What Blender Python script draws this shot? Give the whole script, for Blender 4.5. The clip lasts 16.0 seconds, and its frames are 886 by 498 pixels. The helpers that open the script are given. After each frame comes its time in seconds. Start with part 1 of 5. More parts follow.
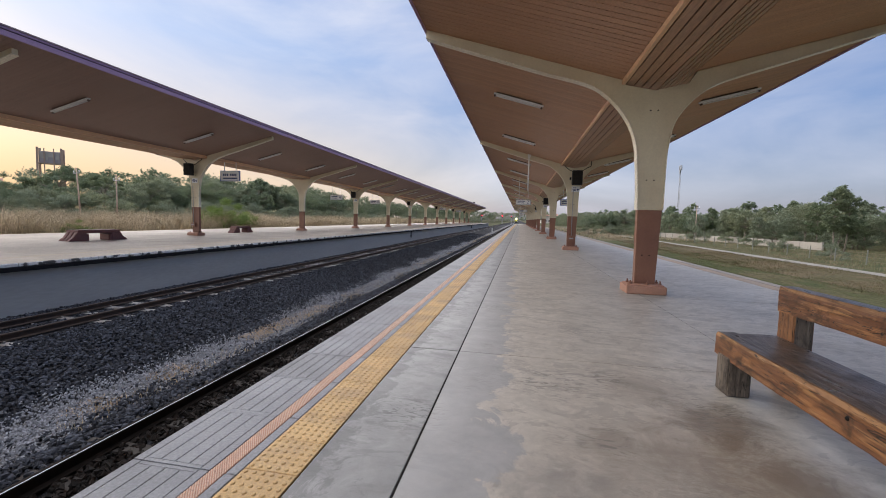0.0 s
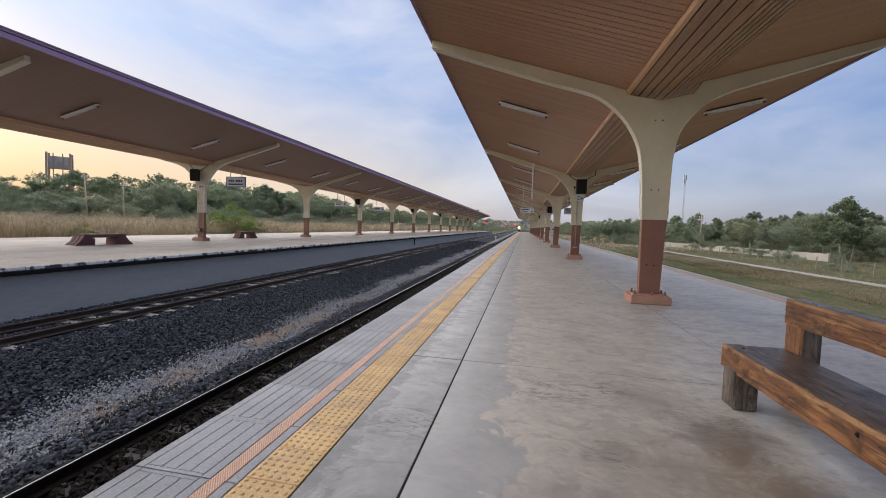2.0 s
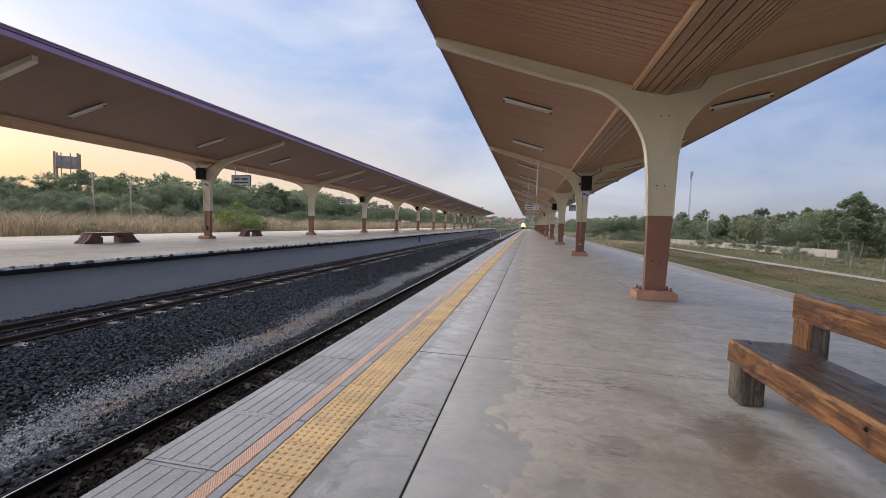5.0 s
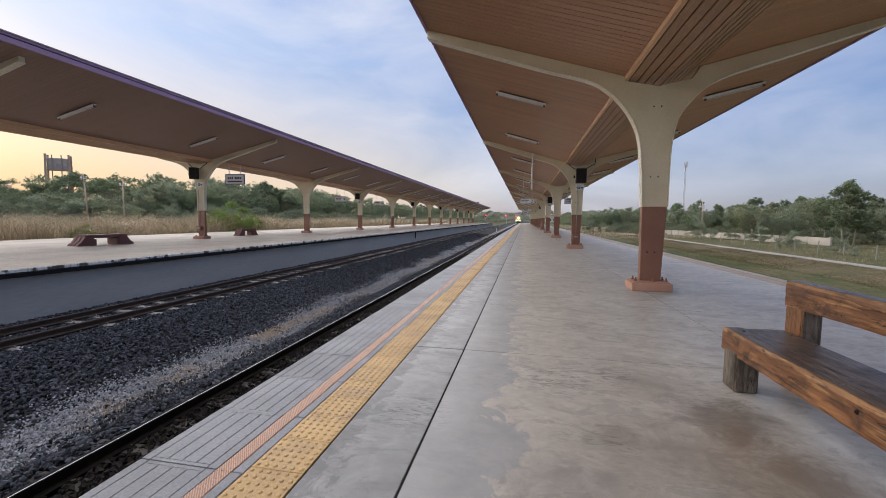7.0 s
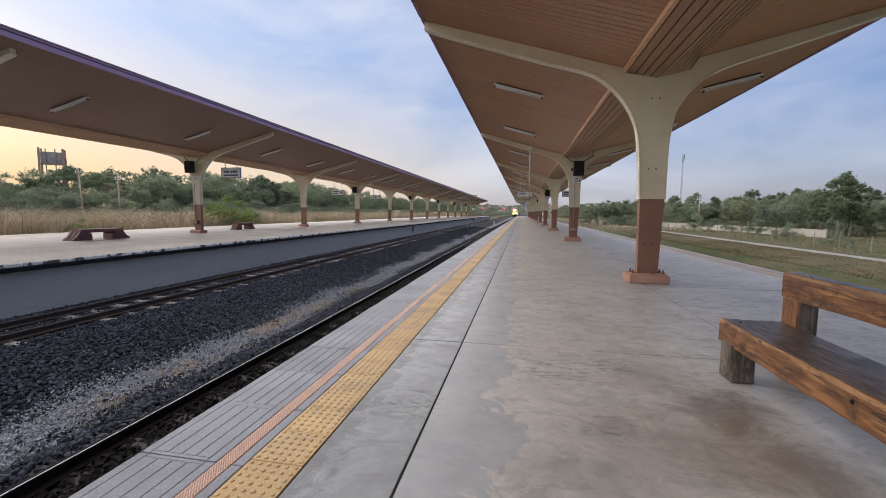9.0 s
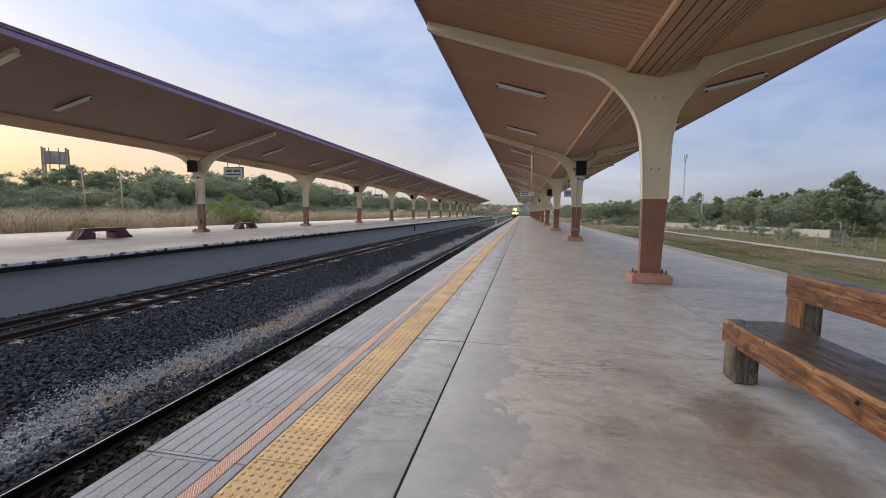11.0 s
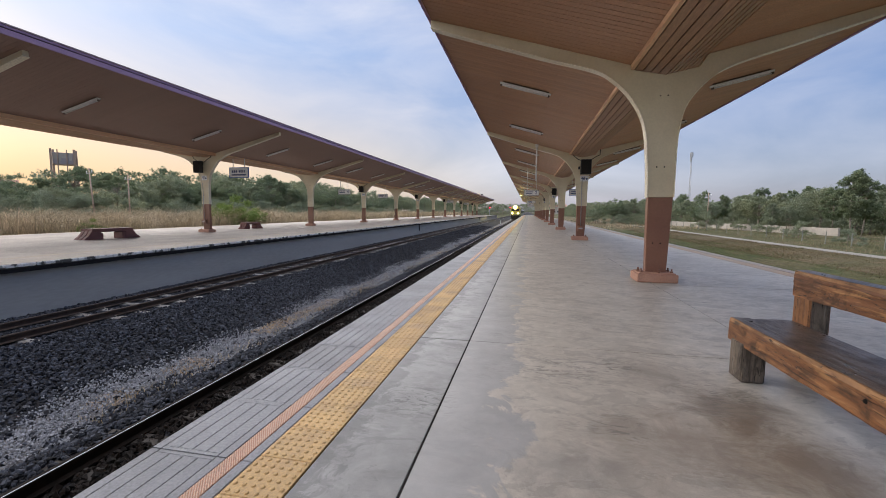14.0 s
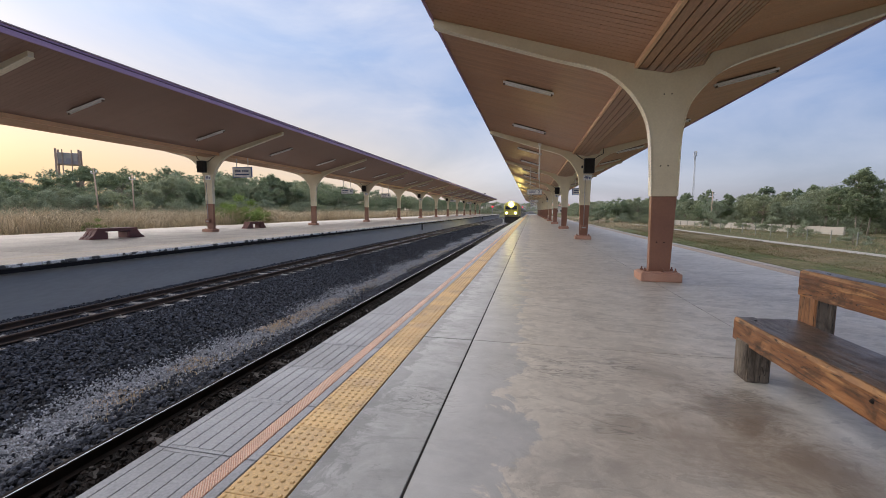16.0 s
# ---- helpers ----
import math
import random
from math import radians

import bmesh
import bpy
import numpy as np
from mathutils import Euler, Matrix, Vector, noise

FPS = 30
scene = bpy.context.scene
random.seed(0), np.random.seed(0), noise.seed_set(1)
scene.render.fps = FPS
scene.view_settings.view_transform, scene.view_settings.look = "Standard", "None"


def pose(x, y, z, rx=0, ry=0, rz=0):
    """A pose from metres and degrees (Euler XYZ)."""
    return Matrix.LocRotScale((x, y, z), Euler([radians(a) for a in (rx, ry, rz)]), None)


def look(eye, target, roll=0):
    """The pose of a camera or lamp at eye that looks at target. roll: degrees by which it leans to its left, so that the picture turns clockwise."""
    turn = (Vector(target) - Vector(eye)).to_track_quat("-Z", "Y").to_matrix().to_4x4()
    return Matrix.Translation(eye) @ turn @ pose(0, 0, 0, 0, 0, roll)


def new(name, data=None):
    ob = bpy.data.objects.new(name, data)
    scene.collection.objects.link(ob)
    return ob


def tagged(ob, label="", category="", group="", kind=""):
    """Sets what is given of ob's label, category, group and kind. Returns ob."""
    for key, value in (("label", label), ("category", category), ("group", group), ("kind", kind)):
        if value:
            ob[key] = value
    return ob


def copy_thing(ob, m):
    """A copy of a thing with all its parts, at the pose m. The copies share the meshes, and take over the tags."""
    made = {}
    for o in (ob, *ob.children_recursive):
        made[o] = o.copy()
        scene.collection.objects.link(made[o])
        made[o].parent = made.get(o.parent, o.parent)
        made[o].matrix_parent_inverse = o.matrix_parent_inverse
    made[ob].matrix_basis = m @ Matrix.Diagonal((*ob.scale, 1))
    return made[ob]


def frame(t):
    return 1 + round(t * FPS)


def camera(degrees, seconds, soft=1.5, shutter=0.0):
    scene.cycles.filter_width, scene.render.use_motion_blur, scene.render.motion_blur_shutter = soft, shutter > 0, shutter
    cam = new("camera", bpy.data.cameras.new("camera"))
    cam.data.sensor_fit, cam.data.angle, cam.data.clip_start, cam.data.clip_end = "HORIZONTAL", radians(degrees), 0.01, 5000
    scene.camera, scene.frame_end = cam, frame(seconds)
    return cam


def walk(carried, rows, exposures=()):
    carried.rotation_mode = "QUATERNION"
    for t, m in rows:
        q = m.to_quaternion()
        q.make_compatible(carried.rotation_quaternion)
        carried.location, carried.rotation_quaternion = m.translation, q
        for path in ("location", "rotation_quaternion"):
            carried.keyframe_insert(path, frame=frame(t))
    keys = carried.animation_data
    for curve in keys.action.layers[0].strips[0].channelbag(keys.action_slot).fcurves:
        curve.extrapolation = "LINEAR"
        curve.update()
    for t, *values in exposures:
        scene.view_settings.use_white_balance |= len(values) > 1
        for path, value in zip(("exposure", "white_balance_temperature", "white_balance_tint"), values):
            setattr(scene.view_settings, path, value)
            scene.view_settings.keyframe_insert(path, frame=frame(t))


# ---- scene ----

# ------------------------------------------------------------------ camera
cam = camera(94.48, 16.0, soft=0.5)
WALK = [  # seconds, x, y, z, turn to the left, tilt, lean
    (0, -0.010, 0.001, 1.321, 10.49, -4.24, 1.46),
    (0.5, -0.010, 0.001, 1.325, 10.50, -4.06, 1.46),
    (1, -0.012, 0.005, 1.327, 10.62, -3.75, 1.50),
    (1.5, -0.015, 0.006, 1.327, 10.78, -3.44, 1.72),
    (2, -0.016, 0.004, 1.329, 11.00, -3.22, 1.98),
    (2.5, -0.016, 0.002, 1.329, 11.23, -3.19, 2.16),
    (3, -0.019, 0.001, 1.328, 11.38, -3.20, 2.19),
    (3.5, -0.022, 0.002, 1.324, 11.50, -3.24, 2.18),
    (4, -0.022, 0.003, 1.321, 11.60, -3.32, 2.12),
    (6.5, 0.000, -0.003, 1.305, 11.31, -4.04, 0.92),
    (7, 0.001, 0.002, 1.304, 11.14, -4.19, 0.66),
    (7.5, 0.001, 0.007, 1.302, 10.96, -4.39, 0.53),
    (8, -0.002, 0.006, 1.301, 10.85, -4.66, 0.49),
    (8.5, -0.004, 0.005, 1.300, 10.80, -4.93, 0.49),
    (9, -0.004, 0.007, 1.300, 10.80, -5.12, 0.48),
    (11.5, -0.015, 0.005, 1.302, 11.15, -5.20, 0.59),
    (12, -0.014, 0.003, 1.298, 11.27, -5.22, 0.61),
    (12.5, -0.013, 0.001, 1.299, 11.40, -5.21, 0.60),
    (13, -0.011, 0.000, 1.301, 11.53, -5.19, 0.57),
    (13.5, -0.010, 0.001, 1.298, 11.64, -5.20, 0.50),
    (14, -0.010, 0.002, 1.294, 11.68, -5.25, 0.36),
    (14.5, -0.011, 0.004, 1.291, 11.75, -5.31, 0.28),
    (15, -0.013, 0.006, 1.290, 11.84, -5.34, 0.30),
    (15.5, -0.015, 0.005, 1.292, 11.94, -5.35, 0.31),
    (16, -0.015, 0.002, 1.294, 12.06, -5.35, 0.29),
]
walk(cam, [(t, pose(x, y, z, 90 + tilt, 0, turn) @ pose(0, 0, 0, 0, 0, lean))
           for t, x, y, z, turn, tilt, lean in WALK])

# ------------------------------------------------------------------ light
SUN_TURN = -74      # degrees from +y towards +x
SUN_RISE = 7.0


def make_world():
    w = bpy.data.worlds.new("dawn_sky")
    scene.world = w
    w.use_nodes = True
    nt = w.node_tree
    nt.nodes.clear()

    def node(kind, **sockets):
        n = nt.nodes.new(kind)
        for k, v in sockets.items():
            n.inputs[k].default_value = v
        return n

    out = node("ShaderNodeOutputWorld")
    bg = node("ShaderNodeBackground", Strength=0.115)
    sky = node("ShaderNodeTexSky")
    sky.sky_type = "NISHITA"
    sky.sun_disc = False
    sky.sun_elevation = radians(SUN_RISE)
    sky.sun_rotation = radians(SUN_TURN)
    sky.air_density, sky.dust_density, sky.ozone_density = 1.0, 1.6, 2.0
    co = node("ShaderNodeTexCoord")
    # thin high veil: paler and warmer towards the horizon
    sep = node("ShaderNodeSeparateXYZ")
    veil = node("ShaderNodeValToRGB")
    el = veil.color_ramp.elements
    el[0].position, el[0].color = 0.0, (1.50, 1.46, 1.80, 1)
    el[1].position, el[1].color = 0.75, (0.68, 1.10, 2.30, 1)
    e = el.new(0.22)
    e.color = (1.00, 1.30, 2.20, 1)
    blend = node("ShaderNodeMixRGB", Fac=0.74)
    # warm band low over the place where the sun comes up
    a0 = radians(SUN_TURN)
    dot = node("ShaderNodeVectorMath")
    dot.operation = "DOT_PRODUCT"
    dot.inputs[1].default_value = (math.sin(a0), math.cos(a0), 0)
    side = node("ShaderNodeMapRange")
    side.inputs["From Min"].default_value, side.inputs["From Max"].default_value = 0.30, 0.95
    low = node("ShaderNodeMapRange")
    low.inputs["From Min"].default_value, low.inputs["From Max"].default_value = 0.34, 0.02
    glow_f = node("ShaderNodeMath")
    glow_f.operation = "MULTIPLY"
    warm = node("ShaderNodeMixRGB", Color2=(2.35, 1.66, 1.0, 1))
    # drawn-out clouds
    mp = node("ShaderNodeMapping", Scale=(1.0, 1.0, 3.4), Rotation=(0.15, 0.25, 0.4))
    nz = node("ShaderNodeTexNoise", Scale=2.0, Detail=8.0, Roughness=0.56, Distortion=0.5)
    rp = node("ShaderNodeMapRange")
    rp.inputs["From Min"].default_value, rp.inputs["From Max"].default_value = 0.40, 0.78
    rp.inputs["To Max"].default_value = 0.6
    mix = node("ShaderNodeMixRGB", Color2=(2.6, 2.6, 2.85, 1))
    link = nt.links.new
    link(co.outputs["Generated"], sep.inputs["Vector"])
    link(sep.outputs["Z"], veil.inputs["Fac"])
    link(sky.outputs["Color"], blend.inputs["Color1"])
    link(veil.outputs["Color"], blend.inputs["Color2"])
    link(co.outputs["Generated"], mp.inputs["Vector"])
    link(mp.outputs["Vector"], nz.inputs["Vector"])
    link(nz.outputs["Fac"], rp.inputs["Value"])
    link(rp.outputs["Result"], mix.inputs["Fac"])
    link(co.outputs["Generated"], dot.inputs[0])
    link(dot.outputs["Value"], side.inputs["Value"])
    link(sep.outputs["Z"], low.inputs["Value"])
    link(side.outputs["Result"], glow_f.inputs[0])
    link(low.outputs["Result"], glow_f.inputs[1])
    link(blend.outputs["Color"], mix.inputs["Color1"])
    link(glow_f.outputs[0], warm.inputs["Fac"])
    link(mix.outputs["Color"], warm.inputs["Color1"])
    away = node("ShaderNodeMapRange")
    away.inputs["From Min"].default_value, away.inputs["From Max"].default_value = -0.40, 0.85
    away.inputs["To Min"].default_value, away.inputs["To Max"].default_value = 0.0, 1.0
    tone = node("ShaderNodeMixRGB", Color1=(0.77, 0.81, 0.88, 1), Color2=(1.19, 1.16, 1.10, 1))
    deep = node("ShaderNodeMixRGB", Fac=1.0)
    deep.blend_type = "MULTIPLY"
    link(dot.outputs["Value"], away.inputs["Value"])
    link(away.outputs["Result"], tone.inputs["Fac"])
    link(warm.outputs["Color"], deep.inputs["Color1"])
    link(tone.outputs["Color"], deep.inputs["Color2"])
    link(deep.outputs["Color"], bg.inputs["Color"])
    link(bg.outputs["Background"], out.inputs["Surface"])
    lamp = bpy.data.lights.new("sun", "SUN")
    lamp.energy, lamp.angle, lamp.color = 1.75, radians(140), (1.0, 0.93, 0.86)
    a, e = radians(SUN_TURN), radians(SUN_RISE + 38)
    d = Vector((math.sin(a) * math.cos(e), math.cos(a) * math.cos(e), math.sin(e)))
    ob = new("sun", lamp)
    ob.matrix_world = look(d * 100, (0, 0, 0))


make_world()
scene.view_settings.exposure = 1.55

# ------------------------------------------------------------------ materials


def mat(name, c1, c2, scale=6.0, rough=0.7, bump=0.15, metal=0.0, fine=60.0, c3=None, big=0.5, stretch=None,
        local=False, vary=0.0, island=0.0, amount=0.6, low=0.35, high=0.68, gr=(0.82, 1.15), relief=0.01, spec=None):
    """Two-scale surface: c1 and c2 mixed by a middling noise, c3 in large worn patches, fine relief."""
    m = bpy.data.materials.new(name)
    m.use_nodes = True
    nt = m.node_tree
    b = nt.nodes["Principled BSDF"]
    if local:
        src = nt.nodes.new("ShaderNodeTexCoord").outputs["Object"]
    else:
        src = nt.nodes.new("ShaderNodeNewGeometry").outputs["Position"]
    if stretch:
        mp = nt.nodes.new("ShaderNodeMapping")
        mp.inputs["Scale"].default_value = stretch
        nt.links.new(src, mp.inputs["Vector"])
        src = mp.outputs["Vector"]

    def noise_tex(s, detail):
        n = nt.nodes.new("ShaderNodeTexNoise")
        n.inputs["Scale"].default_value, n.inputs["Detail"].default_value = s, detail
        nt.links.new(src, n.inputs["Vector"])
        return n.outputs["Fac"]

    def ramp(f, lo, hi):
        r = nt.nodes.new("ShaderNodeMapRange")
        r.inputs["From Min"].default_value, r.inputs["From Max"].default_value = lo, hi
        nt.links.new(f, r.inputs["Value"])
        return r.outputs["Result"]

    def mix(fac, a, bcol, kind="MIX"):
        x = nt.nodes.new("ShaderNodeMixRGB")
        x.blend_type = kind
        for v, s in ((fac, "Fac"), (a, "Color1"), (bcol, "Color2")):
            if isinstance(v, (tuple, float, int)):
                x.inputs[s].default_value = (*v, 1) if isinstance(v, tuple) else v
            else:
                nt.links.new(v, x.inputs[s])
        return x.outputs["Color"]

    f1, f2 = noise_tex(scale, 6), noise_tex(fine, 4)
    col = mix(ramp(f1, 0.3, 0.7), c1, c2)
    if c3:
        f3 = noise_tex(big, 5)
        k = nt.nodes.new("ShaderNodeMath")
        k.operation = "MULTIPLY"
        k.inputs[1].default_value = amount
        nt.links.new(ramp(f3, low, high), k.inputs[0])
        col = mix(k.outputs[0], col, c3)
    grain = ramp(f2, 0.33, 0.67)
    g = nt.nodes.new("ShaderNodeMapRange")
    g.inputs["To Min"].default_value, g.inputs["To Max"].default_value = gr
    nt.links.new(grain, g.inputs["Value"])
    hsv = nt.nodes.new("ShaderNodeHueSaturation")
    nt.links.new(col, hsv.inputs["Color"])
    value = g.outputs["Result"]
    if vary or island:
        rnd = (nt.nodes.new("ShaderNodeObjectInfo").outputs["Random"] if vary else
               nt.nodes.new("ShaderNodeNewGeometry").outputs["Random Per Island"])
        r = nt.nodes.new("ShaderNodeMapRange")
        amt = vary or island
        r.inputs["To Min"].default_value, r.inputs["To Max"].default_value = 1 - amt, 1 + amt
        nt.links.new(rnd, r.inputs["Value"])
        k = nt.nodes.new("ShaderNodeMath")
        k.operation = "MULTIPLY"
        nt.links.new(value, k.inputs[0])
        nt.links.new(r.outputs["Result"], k.inputs[1])
        value = k.outputs[0]
    nt.links.new(value, hsv.inputs["Value"])
    nt.links.new(hsv.outputs["Color"], b.inputs["Base Color"])
    rr = nt.nodes.new("ShaderNodeMapRange")
    rr.inputs["To Min"].default_value, rr.inputs["To Max"].default_value = max(0.04, rough - 0.12), min(1, rough + 0.12)
    nt.links.new(f1, rr.inputs["Value"])
    nt.links.new(rr.outputs["Result"], b.inputs["Roughness"])
    b.inputs["Metallic"].default_value = metal
    if spec is not None:
        b.inputs["Specular IOR Level"].default_value = spec
    if bump:
        bp = nt.nodes.new("ShaderNodeBump")
        bp.inputs["Strength"].default_value = bump
        bp.inputs["Distance"].default_value = relief
        nt.links.new(f2, bp.inputs["Height"])
        nt.links.new(bp.outputs["Normal"], b.inputs["Normal"])
    return m


def glow(name, colour, strength):
    m = bpy.data.materials.new(name)
    m.use_nodes = True
    b = m.node_tree.nodes["Principled BSDF"]
    b.inputs["Base Color"].default_value = (*colour, 1)
    b.inputs["Emission Color"].default_value = (*colour, 1)
    b.inputs["Emission Strength"].default_value = strength
    return m


def leaf_mat(name, c1, c2, c3):
    m = mat(name, c1, c2, scale=0.35, rough=0.75, bump=0.0, fine=3.0, c3=c3, big=0.12, island=0.35)
    nt = m.node_tree
    b = nt.nodes["Principled BSDF"]
    b.inputs["Specular IOR Level"].default_value = 0.2
    # light passes through the blades
    thin = nt.nodes.new("ShaderNodeBsdfTranslucent")
    nt.links.new(b.inputs["Base Color"].links[0].from_socket, thin.inputs["Color"])
    both = nt.nodes.new("ShaderNodeMixShader")
    both.inputs["Fac"].default_value = 0.45
    nt.links.new(b.outputs["BSDF"], both.inputs[1])
    nt.links.new(thin.outputs["BSDF"], both.inputs[2])
    nt.links.new(both.outputs["Shader"], nt.nodes["Material Output"].inputs["Surface"])
    return m


class Nodes:
    """Short hand for building one node material."""

    def __init__(self, name):
        self.m = bpy.data.materials.new(name)
        self.m.use_nodes = True
        self.nt = self.m.node_tree
        self.b = self.nt.nodes["Principled BSDF"]

    def put(self, v, sock):
        if isinstance(v, tuple):
            sock.default_value = (*v, 1) if len(sock.default_value) == 4 and len(v) == 3 else v
        elif isinstance(v, (int, float)):
            sock.default_value = v
        else:
            self.nt.links.new(v, sock)

    def add(self, kind, out, **ins):
        n = self.nt.nodes.new(kind)
        for k, v in ins.items():
            self.put(v, n.inputs[k.replace("_", " ")])
        return n.outputs[out]

    def space(self, local, scale=(1, 1, 1), turn=(0, 0, 0)):
        src = (self.nt.nodes.new("ShaderNodeTexCoord").outputs["Object"] if local else
               self.nt.nodes.new("ShaderNodeNewGeometry").outputs["Position"])
        return self.add("ShaderNodeMapping", "Vector", Vector=src, Scale=scale, Rotation=turn)

    def noise(self, src, scale, detail=4.0, rough=0.5, twist=0.0, out="Fac"):
        return self.add("ShaderNodeTexNoise", out, Vector=src, Scale=scale, Detail=detail, Roughness=rough, Distortion=twist)

    def ramp(self, v, a, b, lo=0.0, hi=1.0):
        return self.add("ShaderNodeMapRange", "Result", Value=v, From_Min=a, From_Max=b, To_Min=lo, To_Max=hi)

    def calc(self, op, a, b=0.0):
        n = self.nt.nodes.new("ShaderNodeMath")
        n.operation = op
        self.put(a, n.inputs[0])
        self.put(b, n.inputs[1])
        return n.outputs[0]

    def mix(self, f, a, b, kind="MIX"):
        n = self.nt.nodes.new("ShaderNodeMixRGB")
        n.blend_type = kind
        for v, k in ((f, "Fac"), (a, "Color1"), (b, "Color2")):
            self.put(v, n.inputs[k])
        return n.outputs["Color"]

    def near(self, src, at, r0, r1, wobble=None, amount=0.0):
        """1 within r0 of a place on the floor, 0 beyond r1, with an outline pushed about by wobble."""
        n = self.nt.nodes.new("ShaderNodeVectorMath")
        n.operation = "DISTANCE"
        self.put(src, n.inputs[0])
        n.inputs[1].default_value = (at[0], at[1], 0)
        d = n.outputs["Value"]
        if wobble is not None:
            d = self.calc("ADD", d, self.calc("MULTIPLY", wobble, amount))
        return self.ramp(d, r1, r0)

    def done(self, colour, rough, height=None, strength=0.2, relief=0.004, spec=None):
        self.put(colour, self.b.inputs["Base Color"])
        self.put(rough, self.b.inputs["Roughness"])
        if spec is not None:
            self.b.inputs["Specular IOR Level"].default_value = spec
        if height is not None:
            self.put(self.add("ShaderNodeBump", "Normal", Strength=strength, Distance=relief, Height=height), self.b.inputs["Normal"])
        return self.m


def concrete_mat(name, c1, c2, dark, seam=None, stains=(), ripples=(), grime=None):
    """Power-floated concrete: clouds, sharp-edged laitance patches, arcs of trowel ripple, brown dirt, fine pits."""
    k = Nodes(name)
    p = k.space(False)
    wide = k.space(False, (0.75, 1.25, 1), (0, 0, 0.25))
    clouds = k.noise(p, 0.8, 8, 0.62, 0.6)
    col = k.mix(k.ramp(clouds, 0.36, 0.64), c1, c2)
    sweep = k.noise(wide, 3.0, 7, 0.62, 1.2)
    col = k.mix(k.ramp(sweep, 0.52, 0.66, 0.0, 0.42), col, dark)
    mottle = k.noise(p, 7.0, 9, 0.72, 0.5)
    col = k.mix(1.0, col, k.mix(k.ramp(mottle, 0.34, 0.66), (0.84, 0.84, 0.84), (1.12, 1.12, 1.12)), "MULTIPLY")
    flakes = k.noise(wide, 2.6, 10, 0.66, 1.2)
    col = k.mix(k.ramp(flakes, 0.56, 0.572, 0.0, 0.55), col, dark)
    pale = k.noise(wide, 3.4, 10, 0.66, 0.9)
    col = k.mix(k.ramp(pale, 0.58, 0.60, 0.0, 0.34), col, tuple(min(1, 1.14 * v) for v in c2))
    edge = k.noise(p, 2.6, 9, 0.66, 0.4)
    if seam:
        x = k.add("ShaderNodeSeparateXYZ", "X", Vector=p)
        line = k.calc("ADD", x, k.calc("MULTIPLY", k.noise(p, 2.4, 10, 0.70, 0.6), 1.5))
        f = k.ramp(line, seam[0] + 0.75 + 0.03, seam[0] + 0.75 - 0.03, 0, 0.8)
        col = k.mix(f, col, k.mix(k.ramp(edge, 0.4, 0.6), seam[1], tuple(0.82 * v for v in seam[1])))
    if grime is not None:   # flaking dirt along the tactile tiles
        x = k.add("ShaderNodeSeparateXYZ", "X", Vector=p)
        line = k.calc("ADD", x, k.calc("MULTIPLY", k.calc("SUBTRACT", k.noise(p, 5.5, 10, 0.72, 0.8), 0.5), 0.75))
        col = k.mix(k.ramp(line, grime + 0.12, grime + 0.08, 0, 0.6), col, tuple(0.62 * v for v in dark))
    for at, r, tone, amount in stains:
        f = k.near(p, at, r * 0.35, r * 1.25, k.calc("SUBTRACT", k.noise(p, 3.0, 9, 0.74, 0.8), 0.5), 3.0 * r)
        col = k.mix(k.calc("MULTIPLY", f, amount), col, tone)
    # trowel ripple: short bent ridges in patches
    warp = k.add("ShaderNodeMixRGB", "Color", Fac=0.16, Color1=p, Color2=k.noise(p, 1.6, 2, 0.5, 0.0, "Color"))
    arcs = k.noise(k.add("ShaderNodeMapping", "Vector", Vector=warp, Scale=(8, 24, 1), Rotation=(0, 0, 0.5)), 1.0, 3.5, 0.6, 1.6)
    lines = k.ramp(arcs, 0.50, 0.60)
    mask = k.ramp(k.noise(p, 1.1, 5, 0.65), 0.50, 0.66, 0.0, 0.6)
    for at, r in ripples:
        mask = k.calc("MAXIMUM", mask, k.near(p, at, r * 0.3, r * 1.1, k.calc("SUBTRACT", edge, 0.5), 1.4 * r))
    f = k.calc("MULTIPLY", lines, mask)
    col = k.mix(k.calc("MULTIPLY", f, 0.75), col, tuple(0.40 * v for v in c1))
    pits = k.add("ShaderNodeTexVoronoi", "Distance", Vector=p, Scale=9.0)
    pit = k.ramp(pits, 0.035, 0.02)
    pit = k.calc("MULTIPLY", pit, k.ramp(k.noise(p, 3.0, 3), 0.52, 0.6))
    col = k.mix(k.calc("MULTIPLY", pit, 0.7), col, (0.06, 0.05, 0.045))
    grain = k.noise(p, 170, 3, 0.6)
    col = k.mix(1.0, col, k.mix(k.ramp(grain, 0.3, 0.7), (0.93, 0.93, 0.93), (1.06, 1.06, 1.06)), "MULTIPLY")
    rnd = k.ramp(k.nt.nodes.new("ShaderNodeObjectInfo").outputs["Random"], 0, 1, 0.96, 1.04)
    hsv = k.add("ShaderNodeHueSaturation", "Color", Color=col, Value=rnd)
    high = k.calc("ADD", k.calc("MULTIPLY", f, -0.6), k.calc("ADD", k.calc("MULTIPLY", grain, 0.10), k.calc("MULTIPLY", mottle, 0.4)))
    return k.done(hsv, k.ramp(sweep, 0.35, 0.65, 0.34, 0.50), high, 0.5, 0.007)


